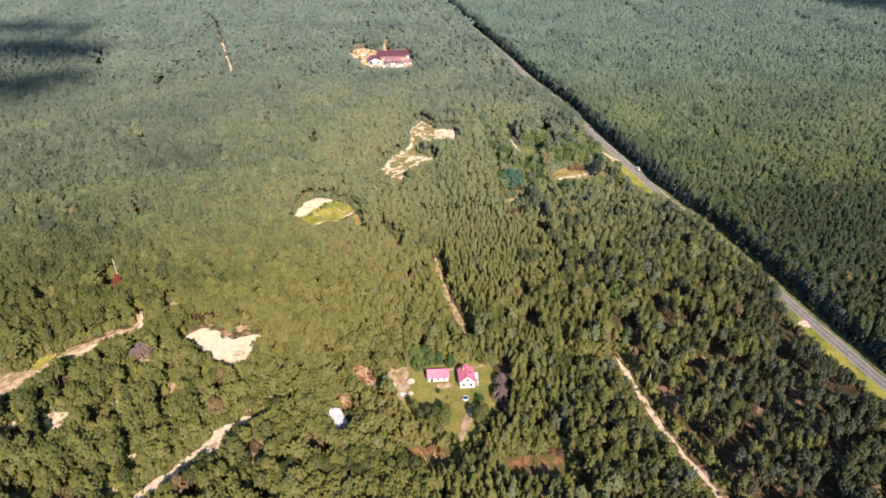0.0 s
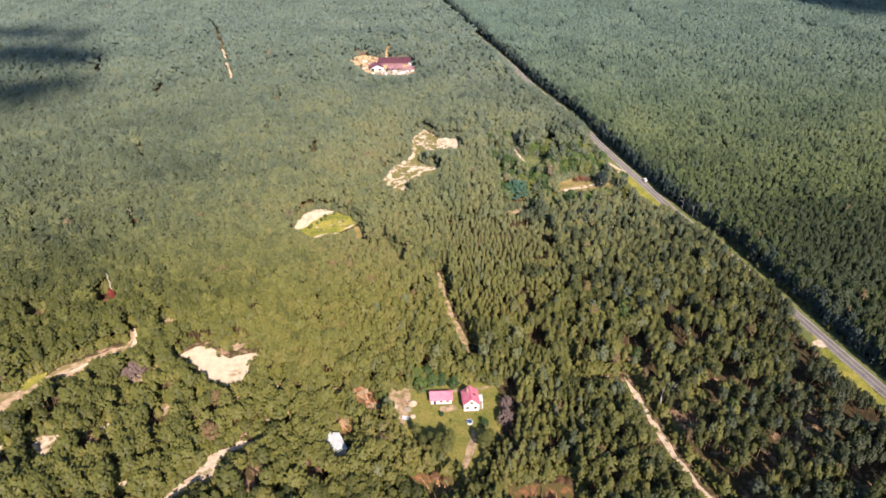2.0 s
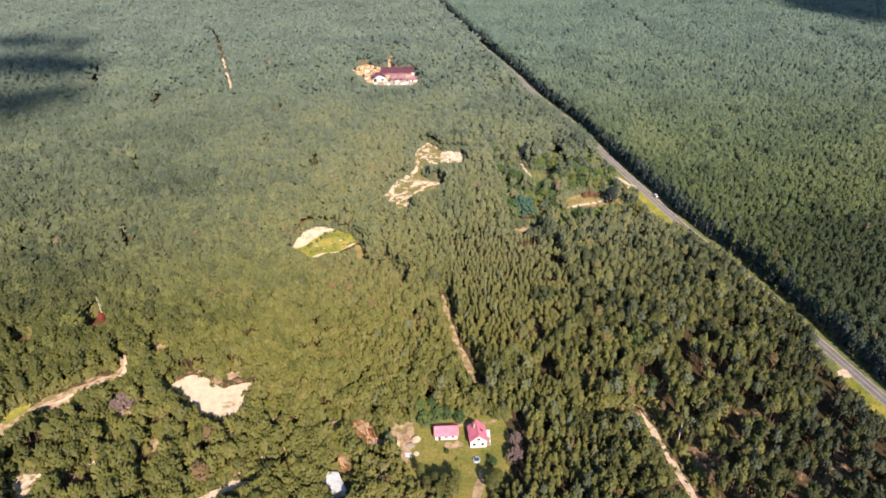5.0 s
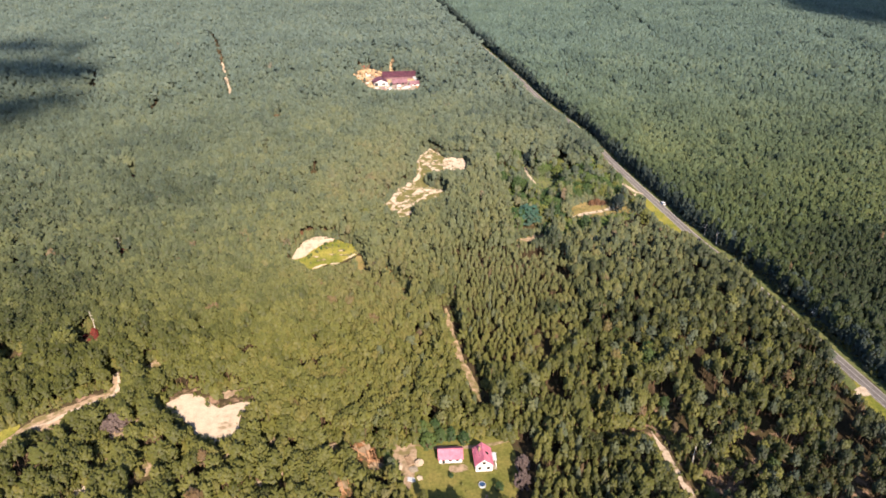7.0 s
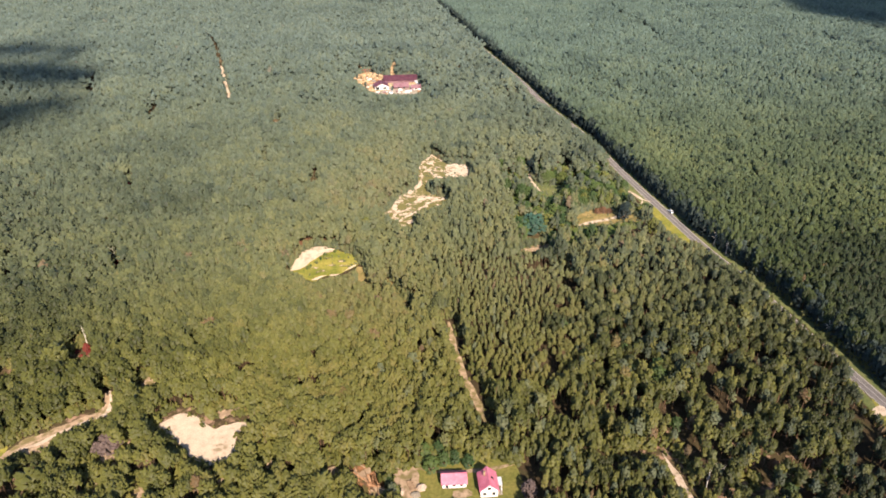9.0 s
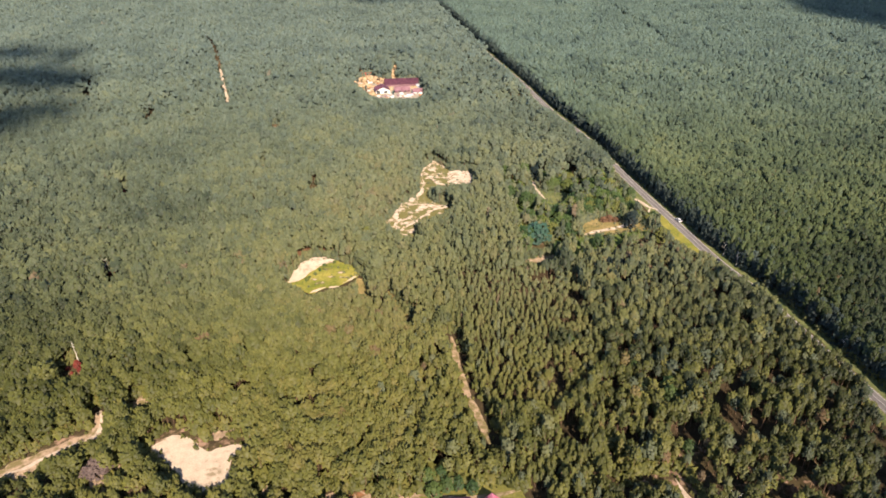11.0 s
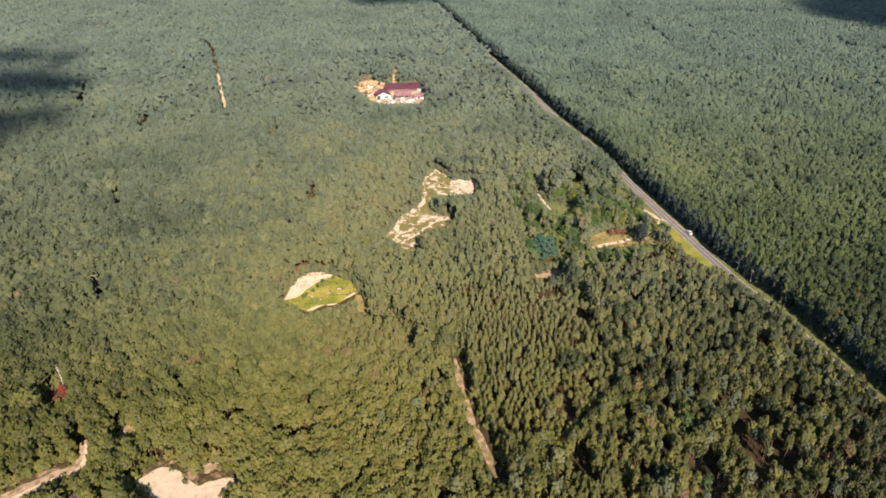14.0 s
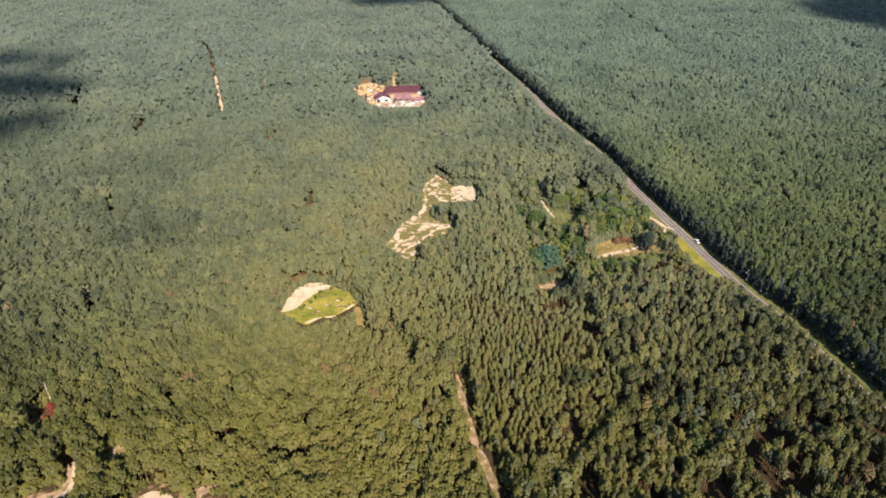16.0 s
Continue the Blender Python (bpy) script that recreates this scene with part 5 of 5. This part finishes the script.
plant(SCATTER, [(11.4, 165.0, 9.5, 1.35), (8.0, 163.0, 10.0, 1.3), (5.0, 165.5, 8.0, 1.3), (10.2, 160.5, 11, 1.3), (0.6, 168.3, 9.5, 0.9), (22.5, 162.6, 9.5, 1.5), (24.5, 166.0, 8.0, 1.5), (6.0, 160.5, 9.0, 1.2), (2.4, 163.8, 8.5, 1.1)], g)
# Painted haze on these pines too, to match the far wood.
WORKS_PINES = tree_kind("pine_tree", "bushy pine, haze-paled to grey-green, at the edge of the building site", T_HERO[1][9:12], NEEDLES, BARK, (0.15, 0.3, 0.4), group="pines near buildings", grey=0.9)
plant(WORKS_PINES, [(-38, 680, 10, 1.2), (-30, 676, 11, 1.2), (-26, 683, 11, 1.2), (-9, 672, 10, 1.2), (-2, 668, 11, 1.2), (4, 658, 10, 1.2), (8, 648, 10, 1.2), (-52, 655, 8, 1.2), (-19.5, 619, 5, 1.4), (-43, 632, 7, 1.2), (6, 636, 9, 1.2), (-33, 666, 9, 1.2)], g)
SPRUCES = tree_kind("spruce_tree", "dark blue-green spruce among paler pines", [crown_template(60, 0.075, 0.20, 0.06, np.random.default_rng(770 + i), 8, 0.25, 1.7, 0.9) for i in range(4)], SHADED_SPRUCE, BARK, (0.0, 0.1, 0.2, 0.4), 0.02, 0.7, group="spruces near the lay-by")
plant(SPRUCES, [(x + g.uniform(-1.5, 1.5), y + g.uniform(-2, 2), g.uniform(9.0, 12.5), g.uniform(0.9, 1.3)) for x, y in SPRUCE_SPOTS], g)
WILLOW = tree_kind("willow_tree", "large blue-green willow with a dense rounded crown", T_LEAF[:1], BLUELEAF, BARK, (0.4,), 0.035, 0.5)
plant(WILLOW, [(61.0, 356.5, 11, 2.2)], g)
SHRUB = tree_kind("withered_bush", "low rust-red withered bush on bare ground", [crown_template(60, 0.20, 0.6, 0.02, np.random.default_rng(740 + i), 8, 0.3, 2.5, 0.7) for i in range(3)], RUSTY, BARK, (0.2, 0.5, 0.9), 0.05, 0.4, "bush", "withered bushes")
plant(SHRUB, [(101, 377.5, 3.0, 1.2), (104, 378.0, 3.6, 1.1), (107, 377.5, 2.8, 1.2), (-43.5, 261, 3.0, 0.9), (6, 153, 2.4, 1.2), (9, 151.5, 1.8, 1.2), (45, 150, 2.2, 1.2), (48, 149, 2.0, 1.2), (113, 190, 3.5, 1.0), (118, 178, 3.2, 1.0)] + [(-63 + 1.9 * i, 343.5 + 5.5 * math.sin(i * 0.26) + g.uniform(-1, 1), g.uniform(2.0, 3.4), g.uniform(0.8, 1.3)) for i in range(14)] + [(16 + 1.8 * i, 463 - 0.9 * i + g.uniform(-1.5, 1.5), g.uniform(2.0, 4.0), g.uniform(0.8, 1.2)) for i in range(11)] + [(-22 + 1.5 * i, 409 + g.uniform(-2, 2), g.uniform(1.5, 3.0), 1.0) for i in range(6)], g)
CRIMSON = tree_kind("red_bush", "crimson-leaved bush in a small clearing", [crown_template(110, 0.13, 0.5, 0.02, np.random.default_rng(750 + i), 8, 0.3, 1.6, 1.1) for i in range(2)], RED, BARK, (0.3, 0.7), 0.05, 0.4, "bush", "red bushes")
plant(CRIMSON, [(-134, 262.5, 3.8, 0.75), (-132.0, 260.0, 2.2, 1.0), (-137, 261, 1.8, 1.1), (-134.5, 258.5, 1.3, 1.2), (-147, 331.5, 3.4, 0.9), (-176, 427.5, 3.2, 0.9), (-150.5, 243.5, 3.0, 0.8), (-152.5, 242, 1.8, 1.0)], g)
GREY = tree_kind("bare_bush", "grey-violet leafless bush at the edge of pines", [crown_template(90, 0.14, 0.5, 0.02, np.random.default_rng(760), 8, 0.4, 2.2, 0.9)], plain("bare_twigs", (0.095, 0.070, 0.067), (0.160, 0.120, 0.108), 1.2, 0.9, 0.1), DEADWOOD, (0.5,), 0.04, 0.5, "bush")
plant(GREY, [(-104.5, 208, 5.6, 1.5), (-107.5, 206, 4.4, 1.3), (31.5, 176, 6.5, 0.8), (32.5, 183, 6.0, 0.8)], g)


def snag(x, y, h, seed, label):
    """A dead tree: a tapering bent trunk with a few broken limbs."""
    g = np.random.default_rng(seed)
    root = tagged(new("dead_tree"), label, "dead tree", "dead trees")

    def limb(name, base, way, length, thick, parent):
        bm = bmesh.new()
        rings, p, d = [], Vector(base), Vector(way).normalized()
        for i in range(7):
            t = i / 6
            side = d.orthogonal().normalized()
            up = d.cross(side)
            r = thick * (1 - 0.85 * t)
            rings.append([bm.verts.new(p + side * r * math.cos(k * math.pi / 3) + up * r * math.sin(k * math.pi / 3)) for k in range(6)])
            p = p + d * length / 6
            d = (d + Vector(g.normal(0, 0.10, 3))).normalized()
        for a, b in zip(rings, rings[1:]):
            for i in range(6):
                bm.faces.new((a[i], a[(i + 1) % 6], b[(i + 1) % 6], b[i]))
        bm.faces.new(rings[-1])
        part(name, bm, DEADWOOD, parent)

    limb("trunk", (0, 0, -0.1), (g.normal(0, 0.06), g.normal(0, 0.06), 1), h, 0.26, root)
    for i in range(7):
        a = g.uniform(0, 6.28)
        limb("branch", (0, 0, h * (0.45 + 0.07 * i)), (math.cos(a), math.sin(a), 0.8), h * g.uniform(0.16, 0.3), 0.10, root)
    root.matrix_basis = pose(x, y, 0)


for i, (x, y, h) in enumerate(((151.0, 337, 8.5), (153.4, 327, 8.0), (91.5, 184.5, 9), (-134, 264.5, 11), (-148, 332, 10), (167.4, 259, 8), (148.4, 354, 8.5), (88, 183, 7))):
    snag(x, y, h, 80 + i, "bleached dead pine with broken limbs")


def hut(x, y, turn):
    pitched_house("bee_hut", "tiny white hut hidden among pines", (x, y), turn, 1.8, 2.2, 1.7, 2.3, WHITE, ZINC, (), False, 0.4)


hut(-90, 266, 30)
hut(75.5, 391, 70)


# ---- cars ----
def car(x, y, turn, mat, label):
    """A hatchback: body, glasshouse, four wheels, lamps."""
    root = tagged(new("car"), label, "car", "cars on the road")

    def hull(name, prof, half, mat_, parent, tuck):
        bm = bmesh.new()
        a, b = [[bm.verts.new((sx * (half - (tuck if z > 0.8 else 0)), yy, z)) for yy, z in prof] for sx in (-1, 1)]
        bm.faces.new(a)
        bm.faces.new(b[::-1])
        for i in range(len(prof)):
            j = (i + 1) % len(prof)
            bm.faces.new((a[i], b[i], b[j], a[j]))
        bmesh.ops.recalc_face_normals(bm, faces=bm.faces)
        bmesh.ops.bevel(bm, geom=bm.edges[:], offset=0.06, segments=2, affect="EDGES")
        return part(name, bm, mat_, parent)

    hull("body", [(-2.1, 0.3), (2.1, 0.3), (2.15, 0.65), (1.1, 0.95), (-2.0, 1.0), (-2.15, 0.7)], 0.88, mat, root, 0.08)
    cabin = hull("windows", [(-1.9, 0.98), (1.0, 0.94), (0.3, 1.4), (-1.5, 1.44)], 0.80, GLASS, root, 0.06)
    hull("roof_panel", [(-1.55, 1.42), (0.35, 1.38), (0.25, 1.47), (-1.45, 1.50)], 0.72, mat, cabin, 0.0)
    for sx in (-0.82, 0.82):
        for yy in (-1.3, 1.35):
            bm = bmesh.new()
            bmesh.ops.create_cone(bm, cap_ends=True, segments=16, radius1=0.32, radius2=0.32, depth=0.22, matrix=Matrix.Translation((sx, yy, 0.32)) @ Matrix.Rotation(math.pi / 2, 4, "Y"))
            part("wheel", bm, TYRE, root)
        boxed("headlight", (sx - 0.2, sx + 0.2, 2.05, 2.17, 0.58, 0.72), ZINC, root)
        boxed("tail_light", (sx - 0.15, sx + 0.15, -2.17, -2.05, 0.65, 0.8), REDPAINT, root)
    root.matrix_basis = pose(x, y, 0.16, 0, 0, turn)


TYRE = plain("tyre_rubber", (0.015, 0.015, 0.015), (0.03, 0.03, 0.03), 2.0, 0.9, 0.2)
WHITECAR = plain("white_car_paint", (0.78, 0.78, 0.78), (0.84, 0.84, 0.84), 0.5, 0.25, 0.5)
DARKCAR = plain("dark_car_paint", (0.02, 0.022, 0.03), (0.04, 0.04, 0.05), 0.5, 0.25, 0.5)
car(142.0, 376.0, 9, WHITECAR, "white hatchback driving along the asphalt road")
car(146.0, 330.0, 190, DARKCAR, "dark hatchback driving along the asphalt road")


# ---- clouds that shade the far woods ----
CLOUD, cn, cl, cb = material("thin_cloud", 1.0, 0.0)
cl.new(ramp(cn, [(0.0, (0.85, 0.85, 0.86)), (1.0, (0.9, 0.9, 0.9))]).outputs[0], cb.inputs["Base Color"])
thin_air = cn.new("ShaderNodeMixShader")
thin_air.inputs[0].default_value = 0.50
cl.new(cb.outputs[0], thin_air.inputs[1])
cl.new(cn.new("ShaderNodeBsdfTransparent").outputs[0], thin_air.inputs[2])
cl.new(thin_air.outputs[0], cn["Material Output"].inputs["Surface"])


def cloud(x, y, wide, deep, seed, label):
    """A cumulus over the place where its shadow lies."""
    g = np.random.default_rng(seed)
    bm = bmesh.new()
    for i in range(60):
        a, r = g.uniform(0, 6.28), g.random() ** 0.5 * (1.0 if i else 0.0)
        c = Vector((r * wide * math.cos(a), r * deep * math.sin(a), g.uniform(-10, 25)))
        s = (g.uniform(0.3, 0.75) if i else 0.8) * min(wide, deep)
        made = bmesh.ops.create_icosphere(bm, subdivisions=3, radius=s)
        for v in made["verts"]:
            n = 1 + 0.35 * noise.noise(v.co * (3.0 / s) + Vector((i * 7, seed, 0)))
            v.co = Vector((v.co.x * n, v.co.y * n, v.co.z * n * 0.5)) + c
    ob = part("cloud", bm, CLOUD)
    up = 2000.0
    ob.matrix_basis = Matrix.Translation((x + TO_SUN.x / TO_SUN.z * up, y + TO_SUN.y / TO_SUN.z * up, up))
    return tagged(ob, label, "cloud", "clouds", "structure")


cloud(-352, 545, 92, 26, 1, "small white cumulus cloud above the wood")
cloud(-378, 655, 88, 28, 4, "flat shred of white cloud above the wood")
cloud(-405, 756, 75, 15, 5, "thin white shred of cloud above the wood")
cloud(690, 945, 150, 85, 2, "broad white cumulus cloud above the plantation")
cloud(-22, 1072, 70, 18, 3, "flat white cumulus cloud above the far wood")
